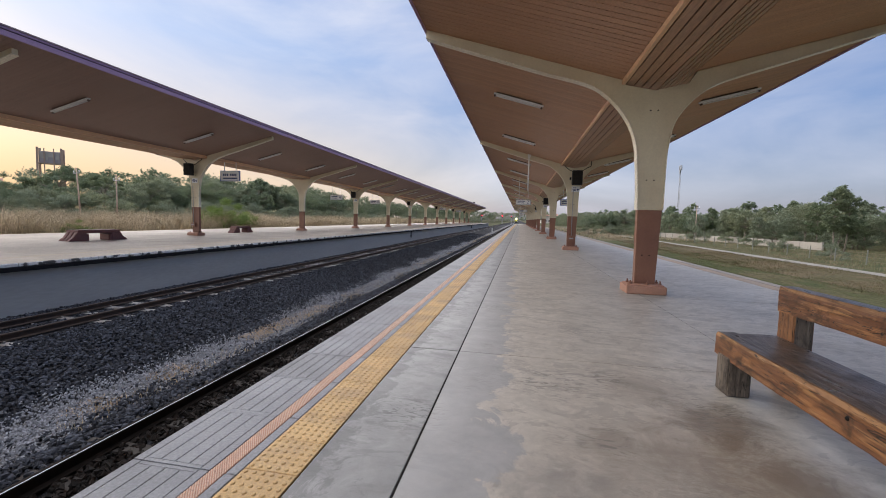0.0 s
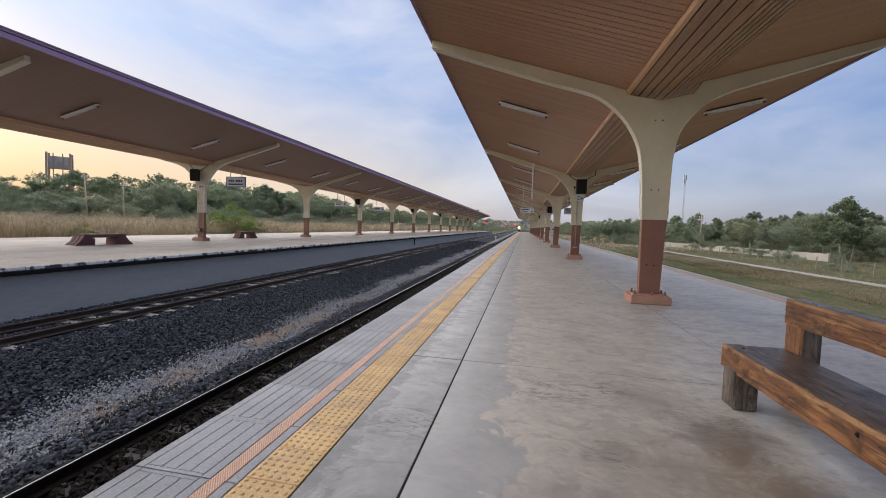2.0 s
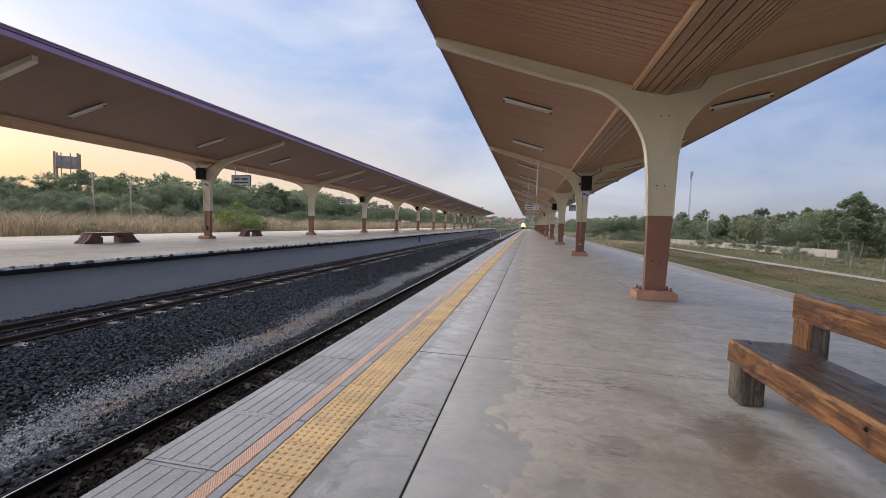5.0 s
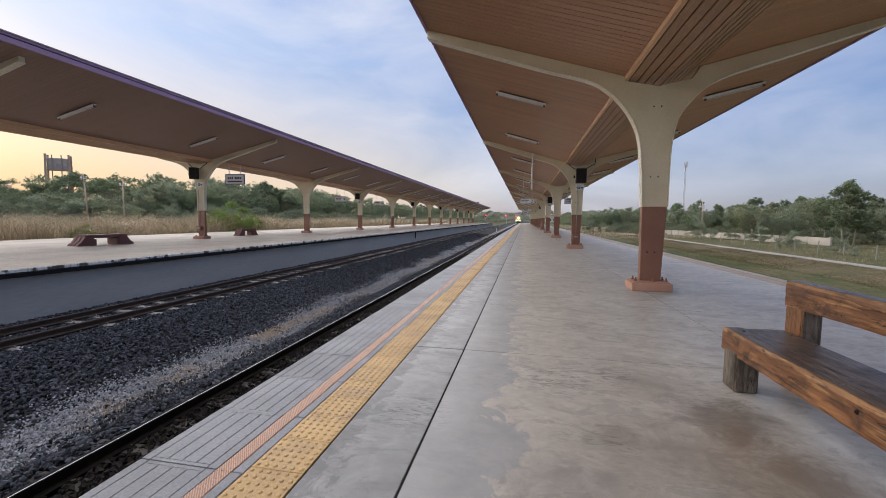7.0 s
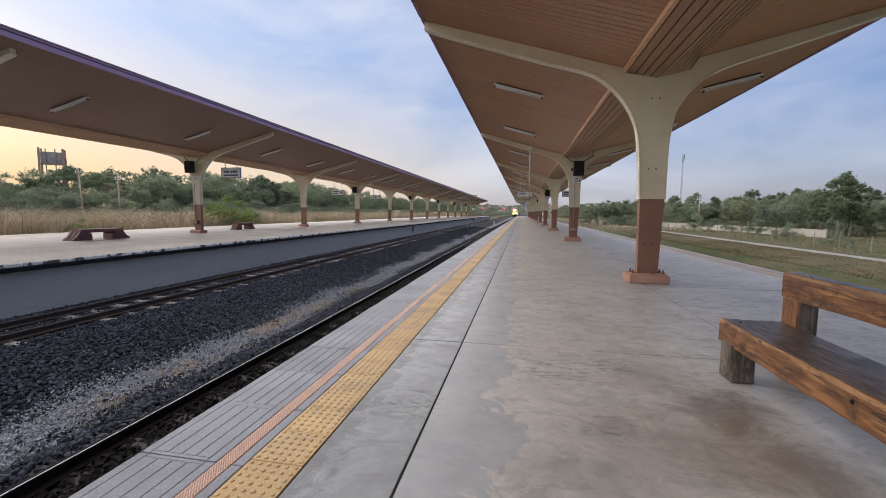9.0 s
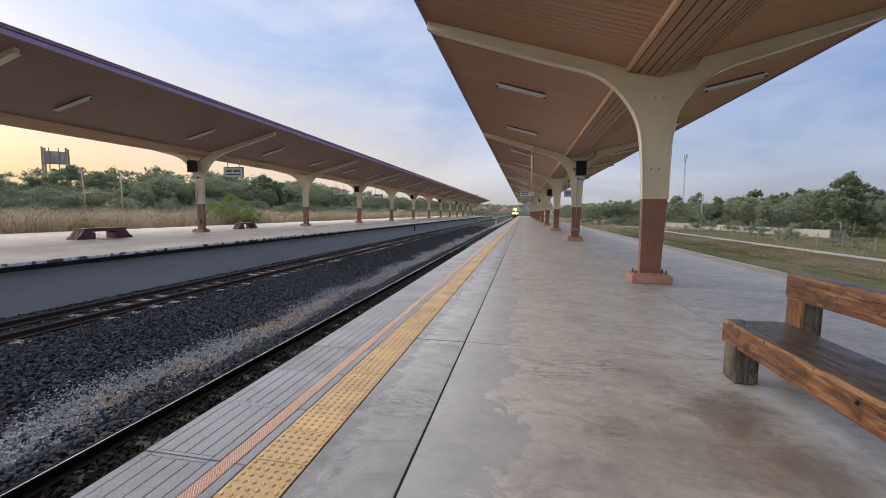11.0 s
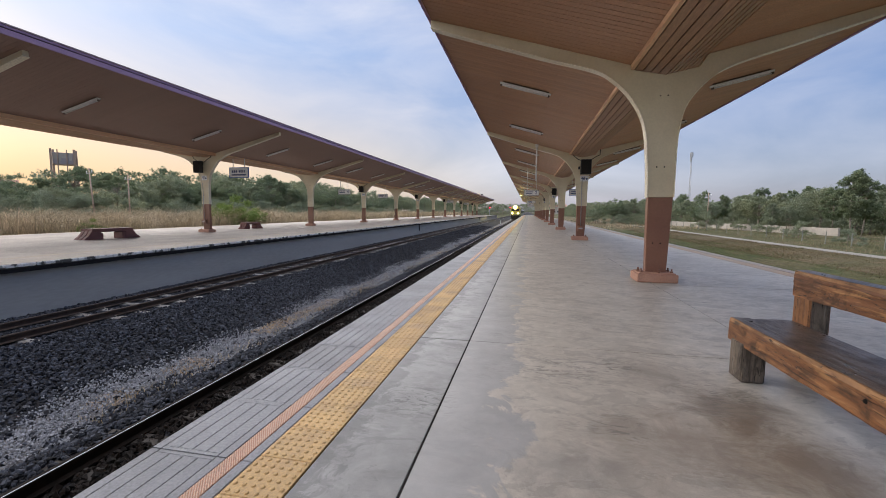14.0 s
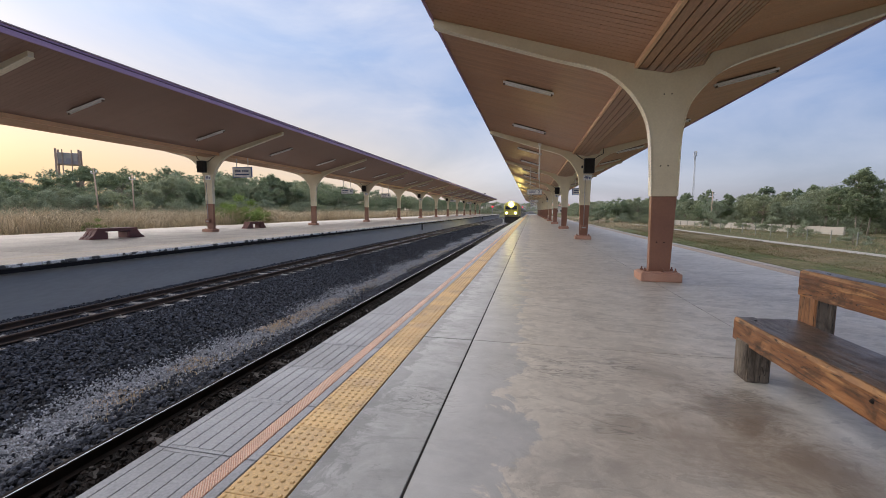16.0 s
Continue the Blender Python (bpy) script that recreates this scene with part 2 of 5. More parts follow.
def old_timber(name, pale, mid, deep, soot, rough, dirt, upright=False):
    """Worn sleeper wood: fibres along the beam, long cracks, patches of grime and rubbed pale streaks."""
    k = Nodes(name)

    def along(a, b):
        return k.space(True, (a, a, b) if upright else (a, b, a))
    fibre = k.noise(along(34, 3.2), 1.0, 6, 0.62, 0.7)
    long = k.noise(along(11, 1.6), 1.0, 5, 0.6, 0.9)
    patch = k.noise(along(3.4, 2.2), 1.6, 8, 0.66, 0.8)
    col = k.mix(k.ramp(long, 0.36, 0.62), mid, deep)
    col = k.mix(k.ramp(fibre, 0.54, 0.70, 0.0, 0.75), col, pale)
    col = k.mix(k.ramp(fibre, 0.44, 0.33, 0.0, 0.8), col, soot)
    col = k.mix(k.ramp(patch, 0.50, 0.62, 0.0, dirt), col, soot)
    split = k.noise(along(15, 0.9), 1.0, 3, 0.5, 1.4)
    crack = k.ramp(k.calc("ABSOLUTE", k.calc("SUBTRACT", split, 0.5)), 0.010, 0.003)
    col = k.mix(k.calc("MULTIPLY", crack, 0.9), col, (0.012, 0.008, 0.006))
    high = k.calc("SUBTRACT", k.calc("ADD", fibre, k.calc("MULTIPLY", long, 0.8)), crack)
    return k.done(col, k.ramp(patch, 0.3, 0.7, rough - 0.1, rough + 0.15), high, 0.75, 0.007)


STAINS = (((1.36, 2.95), 0.30, (0.135, 0.09, 0.06), 0.62), ((1.48, 2.35), 0.34, (0.15, 0.10, 0.065), 0.60),
          ((1.05, 2.50), 0.42, (0.25, 0.19, 0.14), 0.50), ((0.60, 2.30), 0.40, (0.27, 0.23, 0.19), 0.42),
          ((0.95, 3.45), 0.30, (0.26, 0.22, 0.18), 0.40), ((0.22, 2.05), 0.26, (0.22, 0.205, 0.19), 0.5))
RIPPLES = (((0.28, 3.40), 0.42), ((1.36, 3.10), 0.34), ((0.72, 3.55), 0.28), ((0.55, 2.55), 0.22), ((-0.75, 2.6), 0.30))
CONCRETE = concrete_mat("platform_concrete", (0.48, 0.44, 0.375), (0.58, 0.535, 0.46), (0.36, 0.33, 0.285),
                        (-0.10, (0.37, 0.372, 0.37)), STAINS, RIPPLES)
CONCRETE_GREY = concrete_mat("greyer_edge_concrete", (0.225, 0.222, 0.216), (0.29, 0.286, 0.276), (0.165, 0.163, 0.16), None, (), RIPPLES, -1.06)
CONCRETE_FAR = mat("far_platform_concrete", (0.40, 0.345, 0.285), (0.48, 0.42, 0.35), scale=1.1, rough=0.6, bump=0.1, fine=12,
                   c3=(0.31, 0.26, 0.205), big=0.7, low=0.45, high=0.60, vary=0.06)
EDGE_STONE = mat("edge_slab_grey", (0.215, 0.222, 0.24), (0.275, 0.28, 0.295), scale=5, rough=0.55, bump=0.25, fine=60,
                 c3=(0.165, 0.168, 0.178), big=2.0, low=0.45, high=0.62, vary=0.10)
PINK_BED = mat("red_strip_bed", (0.48, 0.26, 0.17), (0.54, 0.30, 0.20), scale=9, rough=0.7, fine=80)
PINK = mat("pink_strip", (0.62, 0.43, 0.32), (0.70, 0.50, 0.38), scale=9, rough=0.6, fine=80, c3=(0.45, 0.345, 0.285), big=1.5)
YELLOW = mat("tactile_yellow", (0.53, 0.335, 0.13), (0.60, 0.395, 0.165), scale=7, rough=0.55, bump=0.15, fine=60,
             c3=(0.36, 0.245, 0.13), big=2.6, low=0.48, high=0.64, vary=0.10)
JOINT = mat("joint_filler", (0.018, 0.017, 0.016), (0.035, 0.032, 0.03), scale=20, rough=0.95, spec=0.1)
WALL = mat("platform_wall_concrete", (0.335, 0.335, 0.325), (0.385, 0.385, 0.375), scale=1.2, rough=0.8, bump=0.1, fine=12,
           c3=(0.27, 0.275, 0.27), big=0.5, stretch=(1, 0.3, 1.6), gr=(0.95, 1.04))
WORN_WHITE = mat("worn_white_edge", (0.70, 0.70, 0.68), (0.56, 0.56, 0.55), scale=9, rough=0.7, fine=50,
                 c3=(0.03, 0.03, 0.03), big=3.4, amount=0.95, low=0.50, high=0.57)
FAINT_STRIP = mat("faint_warning_strip", (0.42, 0.345, 0.24), (0.48, 0.40, 0.29), scale=6, rough=0.6, fine=40, c3=(0.36, 0.30, 0.23), big=0.9)
BLACK_LIP = mat("black_edge_lip", (0.006, 0.006, 0.008), (0.014, 0.014, 0.016), scale=8, rough=0.8, spec=0.15)
CREAM = mat("cream_paint", (0.68, 0.60, 0.42), (0.72, 0.64, 0.46), scale=1.4, rough=0.45, bump=0.04, fine=30,
            c3=(0.56, 0.47, 0.31), big=1.3, amount=0.45, low=0.45, high=0.7, gr=(0.96, 1.03))
# cream made paler, so skylight on the arm's edge is in the colour
FLANGE_LIT = mat("cream_paint_skylit", (0.76, 0.70, 0.54), (0.80, 0.74, 0.58), scale=2.5, rough=0.4, bump=0.04, fine=30, c3=(0.58, 0.48, 0.32), big=1.6,
             amount=0.5, low=0.52, high=0.66)
BROWN = mat("brown_paint", (0.25, 0.115, 0.07), (0.29, 0.14, 0.085), scale=2.0, rough=0.45, bump=0.04, fine=30,
            c3=(0.19, 0.09, 0.06), big=1.1, amount=0.5, gr=(0.95, 1.04))
PEDESTAL = mat("terracotta_paint", (0.46, 0.24, 0.16), (0.52, 0.29, 0.20), scale=4, rough=0.65, fine=50,
               c3=(0.36, 0.20, 0.14), big=1.5)
SOFFIT = mat("brown_soffit_board", (0.48, 0.265, 0.15), (0.53, 0.295, 0.172), scale=3, rough=0.5, bump=0.05, fine=50,
             island=0.07, c3=(0.43, 0.235, 0.132), big=0.3)
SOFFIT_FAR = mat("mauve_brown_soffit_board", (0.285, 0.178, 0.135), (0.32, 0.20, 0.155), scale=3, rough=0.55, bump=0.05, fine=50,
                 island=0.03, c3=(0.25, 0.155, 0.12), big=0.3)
SOFFIT_GAP = mat("soffit_gap", (0.05, 0.028, 0.018), (0.07, 0.04, 0.025), scale=5, rough=0.9)
VALLEY = mat("valley_board", (0.38, 0.22, 0.13), (0.43, 0.255, 0.15), scale=3, rough=0.5, fine=50, stretch=(1, 0.2, 1), island=0.08)
TRIM = mat("tan_trim", (0.70, 0.43, 0.25), (0.74, 0.47, 0.28), scale=3, rough=0.5)
BORDER = mat("tan_border", (0.47, 0.32, 0.195), (0.53, 0.375, 0.235), scale=5, rough=0.6, fine=40, c3=(0.34, 0.29, 0.23), big=1.0)
FASCIA = mat("mauve_fascia", (0.36, 0.22, 0.34), (0.40, 0.25, 0.38), scale=2, rough=0.5)
ROOF = mat("metal_roof", (0.32, 0.22, 0.22), (0.36, 0.26, 0.25), scale=2, rough=0.45, metal=0.4)
WHITE = mat("white_enamel", (0.78, 0.78, 0.76), (0.72, 0.72, 0.70), scale=6, rough=0.4)
HOLDER_AND_SHADE = mat("holder_and_shade_brown", (0.10, 0.07, 0.05), (0.13, 0.09, 0.065), scale=8, rough=0.6)
TUBE = mat("unlit_tube", (0.80, 0.80, 0.78), (0.76, 0.76, 0.75), scale=6, rough=0.25)
BLACK = mat("black_plastic", (0.012, 0.012, 0.012), (0.02, 0.02, 0.02), scale=10, rough=0.6)
GREY = mat("grey_metal", (0.35, 0.35, 0.35), (0.42, 0.42, 0.42), scale=8, rough=0.45, metal=0.6)
INK = mat("dark_blue_print", (0.03, 0.05, 0.14), (0.04, 0.06, 0.16), scale=9, rough=0.6)
BLUE = mat("blue_frame", (0.06, 0.12, 0.32), (0.08, 0.14, 0.36), scale=9, rough=0.5)
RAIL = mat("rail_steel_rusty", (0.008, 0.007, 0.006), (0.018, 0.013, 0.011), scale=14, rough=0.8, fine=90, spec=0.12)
RAIL_BROWN = mat("rail_steel_brown", (0.026, 0.016, 0.012), (0.052, 0.031, 0.021), scale=9, rough=0.8, fine=70)
RAIL_TOP = mat("polished_rail_head", (0.50, 0.52, 0.56), (0.40, 0.42, 0.46), scale=5, rough=0.25, metal=1.0)
SLEEPER = mat("concrete_sleeper", (0.20, 0.195, 0.185), (0.33, 0.32, 0.30), scale=5, rough=0.85, c3=(0.14, 0.11, 0.09), big=2.6, low=0.46, high=0.58, vary=0.2)
STONE = mat("ballast_stone", (0.013, 0.0145, 0.019), (0.058, 0.064, 0.080), scale=11, rough=0.8, bump=0.3, fine=70, island=0.8, spec=0.2)
STONE_PALE = mat("pale_gravel", (0.17, 0.178, 0.20), (0.31, 0.32, 0.345), scale=9, rough=0.85, fine=70, island=0.4, spec=0.2)
PALE_BED = mat("pale_gravel_bed", (0.09, 0.09, 0.10), (0.19, 0.185, 0.185), scale=14, rough=0.9, bump=1.0, fine=60, gr=(0.5, 1.4), c3=(0.03, 0.03, 0.033), big=0.9, low=0.48, high=0.6)
# near-black stones and darker sleepers for the near track
STONE_BLACK = mat("black_ballast", (0.006, 0.0055, 0.005), (0.024, 0.018, 0.015), scale=9, rough=0.75, bump=0.3, fine=70, island=0.6, spec=0.15)
SLEEPER_DARK = mat("dark_sleeper", (0.022, 0.018, 0.015), (0.05, 0.042, 0.035), scale=6, rough=0.8, vary=0.2)
BALLAST = mat("ballast_bed", (0.004, 0.004, 0.005), (0.04, 0.041, 0.047), scale=16, rough=0.9, bump=1.0, fine=30, gr=(0.4, 1.6), relief=0.03, spec=0.15)
TIMBER = old_timber("bench_timber_side", (0.46, 0.245, 0.10), (0.29, 0.122, 0.042), (0.145, 0.058, 0.023), (0.04, 0.023, 0.014), 0.55, 0.72)
TIMBER_TOP = old_timber("bench_timber_top", (0.22, 0.165, 0.125), (0.125, 0.085, 0.06), (0.08, 0.055, 0.042), (0.03, 0.022, 0.018), 0.34, 0.6)
TIMBER_WORN = old_timber("bench_rubbed_edge", (0.58, 0.38, 0.20), (0.38, 0.20, 0.085), (0.20, 0.095, 0.04), (0.06, 0.036, 0.022), 0.6, 0.55)
TIMBER_GREY = old_timber("weathered_shaded_post", (0.27, 0.23, 0.18), (0.18, 0.145, 0.11), (0.11, 0.085, 0.065), (0.035, 0.028, 0.022), 0.7, 0.7, True)
TIMBER_POST = old_timber("brown_post", (0.40, 0.20, 0.08), (0.27, 0.115, 0.04), (0.15, 0.066, 0.028), (0.05, 0.03, 0.02), 0.6, 0.55, True)
RED_BENCH = mat("red_brown_concrete", (0.17, 0.06, 0.05), (0.22, 0.085, 0.07), scale=5, rough=0.6, c3=(0.12, 0.05, 0.045), big=1.5)
GRASS_GROUND = mat("ground_cover", (0.052, 0.068, 0.024), (0.088, 0.085, 0.036), scale=1.6, rough=0.95, bump=0.8, fine=9,
                   c3=(0.14, 0.105, 0.06), big=0.7, low=0.47, high=0.60, gr=(0.6, 1.3), relief=0.04, stretch=(1, 0.3, 1), spec=0.1)
BANK_EARTH = mat("dry_bank_earth", (0.105, 0.085, 0.048), (0.16, 0.12, 0.072), scale=1.3, rough=0.95, bump=0.8, fine=9,
                 c3=(0.075, 0.08, 0.036), big=0.5, low=0.46, high=0.6, gr=(0.6, 1.3), relief=0.04, spec=0.1)
BANK_STRAW = mat("bank_straw", (0.185, 0.135, 0.075), (0.12, 0.10, 0.052), scale=0.6, rough=0.9, bump=0, fine=4, island=0.4,
                 c3=(0.085, 0.10, 0.042), big=0.35, low=0.48, high=0.6, spec=0.1)
WEED = mat("straw_weed", (0.42, 0.29, 0.16), (0.50, 0.36, 0.21), scale=2, rough=0.9, bump=0, fine=9, island=0.4)
PATH = mat("path_concrete", (0.225, 0.208, 0.18), (0.265, 0.243, 0.21), scale=1.0, rough=0.85, c3=(0.22, 0.195, 0.16), big=0.25)
DRY = mat("dry_grass", (0.54, 0.43, 0.28), (0.42, 0.33, 0.205), scale=0.5, rough=0.9, bump=0, fine=4, island=0.5,
          c3=(0.24, 0.20, 0.11), big=0.35, low=0.45, high=0.62)
FIELD = mat("field_grass", (0.26, 0.205, 0.125), (0.19, 0.16, 0.09), scale=0.5, rough=0.9, bump=0, fine=4, island=0.4,
            c3=(0.12, 0.125, 0.06), big=0.25)
GREEN_BLADE = mat("short_grass", (0.10, 0.13, 0.045), (0.135, 0.135, 0.058), scale=0.5, rough=0.9, bump=0, fine=4, island=0.3,
                  c3=(0.15, 0.12, 0.06), big=0.5, low=0.46, high=0.60, spec=0.1)
# leaf greens lightened and greyed: distance haze put into the base colour
LEAF_A = leaf_mat("leaf_hazy_green", (0.23, 0.26, 0.165), (0.28, 0.295, 0.17), (0.20, 0.245, 0.19))
LEAF_B = leaf_mat("leaf_dark_green", (0.165, 0.21, 0.12), (0.215, 0.245, 0.13), (0.15, 0.195, 0.145))
LEAF_C = leaf_mat("leaf_fresh_green", (0.16, 0.24, 0.06), (0.21, 0.27, 0.075), (0.13, 0.19, 0.065))
BARK = mat("bark", (0.22, 0.18, 0.14), (0.32, 0.27, 0.21), scale=5, rough=0.9, bump=0.5, fine=20)
WATER_TANK = mat("stained_tank_concrete", (0.40, 0.35, 0.34), (0.30, 0.27, 0.27), scale=0.9, rough=0.85, stretch=(1, 1, 0.3),
                 c3=(0.42, 0.36, 0.34), big=0.6)
TANK_LEG = mat("tank_leg_concrete", (0.38, 0.27, 0.20), (0.44, 0.32, 0.24), scale=1.5, rough=0.85)
FENCE_POST = mat("grey_green_post", (0.20, 0.21, 0.18), (0.27, 0.27, 0.23), scale=8, rough=0.8)
SITE_WALL = mat("pale_boundary_wall", (0.50, 0.45, 0.38), (0.56, 0.51, 0.44), scale=0.5, rough=0.85, c3=(0.36, 0.31, 0.25), big=0.25)
TILE_ROOF = mat("red_tile_roof", (0.30, 0.15, 0.10), (0.36, 0.20, 0.14), scale=1.5, rough=0.8)
HOUSE_WALL = mat("house_wall", (0.52, 0.48, 0.42), (0.58, 0.54, 0.48), scale=0.8, rough=0.85)
HOUSE_DARK = mat("dark_window", (0.03, 0.035, 0.04), (0.05, 0.055, 0.06), scale=2, rough=0.2)
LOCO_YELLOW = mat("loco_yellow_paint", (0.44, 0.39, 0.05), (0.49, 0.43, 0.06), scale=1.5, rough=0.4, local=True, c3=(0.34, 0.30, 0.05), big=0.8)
LOCO_RED = mat("loco_dark_band", (0.10, 0.09, 0.08), (0.14, 0.12, 0.11), scale=1.5, rough=0.5, local=True)
LOCO_GLASS = mat("cab_glass", (0.02, 0.025, 0.03), (0.03, 0.035, 0.04), scale=2, rough=0.08, bump=0, local=True)
COACH = mat("coach_paint", (0.30, 0.29, 0.31), (0.36, 0.35, 0.36), scale=1.5, rough=0.4, local=True, c3=(0.22, 0.19, 0.20), big=0.6)
UNDER = mat("underframe_black", (0.02, 0.02, 0.02), (0.04, 0.035, 0.03), scale=3, rough=0.8, local=True)
HEADLIGHT = glow("headlight_glow", (1.0, 0.78, 0.22), 380.0)
# flat yellow emission that stands in for the glare halo around the train's lamps
GLARE_DISC = glow("glare_disc_glow", (1.0, 0.80, 0.16), 1.1)
MARKER_LIGHT = glow("marker_glow", (1.0, 0.88, 0.50), 90.0)
RED_LIGHT = glow("red_signal_glow", (1.0, 0.02, 0.05), 3.2)

# ------------------------------------------------------------------ mesh helpers


def mesh_of(name, bm, *materials):
    me = bpy.data.meshes.new(name)
    bmesh.ops.recalc_face_normals(bm, faces=bm.faces)
    bm.to_mesh(me)
    bm.free()
    for m in materials:
        me.materials.append(m)
    return me


def part(name, bm, material, parent, label="", at=None):
    me = mesh_of(name, bm, *(material if isinstance(material, tuple) else (material,)))
    ob = new(name, me)
    ob.parent = parent
    if at is not None:
        ob.matrix_basis = at
    if label:
        tagged(ob, label)
    return ob


def piece(name, me, parent, m):
    ob = new(name, me)
    ob.parent = parent
    ob.matrix_basis = m
    return ob


def thing(name, label, category, m=None, group="", kind=""):
    ob = new(name)
    ob.empty_display_size = 0.1
    tagged(ob, label, category, group, kind)
    if m is not None:
        ob.matrix_basis = m
    return ob


def box(bm, x0, x1, y0, y1, z0, z1, bevel=0.0, mi=0, segs=1):
    vs = [bm.verts.new((x, y, z)) for x in (x0, x1) for y in (y0, y1) for z in (z0, z1)]
    fs = [bm.faces.new([vs[i] for i in q]) for q in
          ((0, 1, 3, 2), (4, 6, 7, 5), (0, 4, 5, 1), (2, 3, 7, 6), (0, 2, 6, 4), (1, 5, 7, 3))]
    for f in fs:
        f.material_index = mi
    if bevel:
        es = list({e for f in fs for e in f.edges})
        r = bmesh.ops.bevel(bm, geom=es, offset=bevel, segments=segs, affect="EDGES", profile=0.5)
        for f in r["faces"]:
            f.material_index = mi
    return fs


def boxbm(*a, **k):
    bm = bmesh.new()
    box(bm, *a, **k)
    return bm


def prism(bm, outline, a, b, axis="y", bevel=0.0, mi=0):
    """Sweep a closed outline of (u, v) from a to b: along y the outline is (x, z), along x it is (y, z), along z (x, y)."""
    def place(u, v, w):
        return (u, w, v) if axis == "y" else (w, u, v) if axis == "x" else (u, v, w)
    lo = [bm.verts.new(place(u, v, a)) for u, v in outline]
    hi = [bm.verts.new(place(u, v, b)) for u, v in outline]
    caps = [bm.faces.new(lo), bm.faces.new(hi[::-1])]
    n = len(outline)
    sides = [bm.faces.new((lo[i], hi[i], hi[(i + 1) % n], lo[(i + 1) % n])) for i in range(n)]
    for f in caps + sides:
        f.material_index = mi
    if bevel:
        es = list({e for f in caps for e in f.edges})
        bmesh.ops.recalc_face_normals(bm, faces=caps + sides)
        r = bmesh.ops.bevel(bm, geom=es, offset=bevel, segments=2, affect="EDGES", profile=0.5)
        for f in r["faces"]:
            f.material_index = mi
    return bm


def tube(bm, p0, p1, r0, r1=None, sides=10, mi=0):
    p0, p1 = Vector(p0), Vector(p1)
    r1 = r0 if r1 is None else r1
    q = (p1 - p0).to_track_quat("Z", "Y")
    rings = []
    for p, r in ((p0, r0), (p1, r1)):
        rings.append([bm.verts.new(p + q @ Vector((r * math.cos(2 * math.pi * i / sides), r * math.sin(2 * math.pi * i / sides), 0)))
                      for i in range(sides)])
    fs = [bm.faces.new((rings[0][i], rings[0][(i + 1) % sides], rings[1][(i + 1) % sides], rings[1][i])) for i in range(sides)]
    fs += [bm.faces.new(rings[0][::-1]), bm.faces.new(rings[1])]
    for f in fs:
        f.material_index = mi
        f.smooth = len(f.verts) == 4 and sides > 6
    return bm


def tubebm(*a, **k):
    return tube(bmesh.new(), *a, **k)


def from_arrays(name, verts, faces, material):
    me = bpy.data.meshes.new(name)
    me.from_pydata(verts.tolist(), [], faces.tolist())
    me.materials.append(material)
    me.update()
    return me


rng = np.random.default_rng(7)

# ------------------------------------------------------------------ plan
EDGE = -1.99                 # near platform's edge, top at z = 0
FAR_EDGE = -11.75            # far platform's edge
BACK = 5.85                  # near platform's other edge
Y0, Y1 = -14.0, 163.0        # both platforms from end to end
COL_X, COL_Y, BAY = 2.40, 8.38, 11.64
LCOL_X, LCOL_Y = -18.27, 20.54
NEAR_TRACK, FAR_TRACK = -3.73, -10.20
RAIL_Z = -1.10
BED = -1.25
GROUND_R, GROUND_L = -1.25, -0.30

BANK = [(5.5, BED), (7.2, GROUND_R + 0.12), (9.5, GROUND_R - 0.12), (13.0, GROUND_R - 0.28), (15.4, GROUND_R - 0.20), (17.5, GROUND_R + 0.02),
        (19.4, GROUND_R + 0.03), (21.0, GROUND_R), (40, GROUND_R - 0.1), (120, GROUND_R)]   # across the grass beside the platform

# ------------------------------------------------------------------ ground


def make_ground():
    prof = [(-2600, 6), (-700, 2), (-120, GROUND_L), (-25.3, GROUND_L), (-25.0, BED), (-12, BED - 0.03), (-11.2, BED - 0.03), (-8.6, BED - 0.03),
            (-7.4, BED - 0.12), (-6.3, BED - 0.22), (-5.3, BED - 0.22), (-5.0, BED - 0.10), (-4.6, BED - 0.03), (-4.15, BED - 0.04), (-2.0, BED - 0.04),
            *BANK, (700, 1), (2600, 6)]
    ys = [-400, -60, -20] + [i * 4.0 for i in range(-4, 60)] + [260, 320, 420, 600, 1000, 2800]
    bm = bmesh.new()
    rows = []
    for y in ys:
        rows.append([bm.verts.new((x, y, z + (0.08 * noise.noise((x * 0.15, y * 0.12, 0.3)) if x > 7.3 or x < -26 else 0))) for x, z in prof])
    for a, b in zip(rows, rows[1:]):
        for i in range(len(prof) - 1):
            f = bm.faces.new((a[i], a[i + 1], b[i + 1], b[i]))
            f.material_index = 3 if 15 < prof[i][0] < 19 else 2 if abs(prof[i][0] + 6.3) < 0.01 else 1 if -12.5 < prof[i][0] and prof[i + 1][0] < 5.6 else 0
            f.smooth = True
    me = mesh_of("ground", bm, GRASS_GROUND, BALLAST, PALE_BED, BANK_EARTH)
    tagged(new("ground", me), "rough grassy ground with a dark ballast bed between platforms", "ground", kind="structure")


make_ground()

# ------------------------------------------------------------------ tracks


def rail_profile():
    h = [(-0.06, 0), (0.06, 0), (0.06, 0.012), (0.012, 0.03), (0.010, 0.10), (0.034, 0.112), (0.034, 0.138), (0.028, 0.145), (0.016, 0.146),
         (0.0, 0.146), (-0.016, 0.146), (-0.028, 0.145), (-0.034, 0.138), (-0.034, 0.112), (-0.010, 0.10), (-0.012, 0.03), (-0.06, 0.012)]
    return h


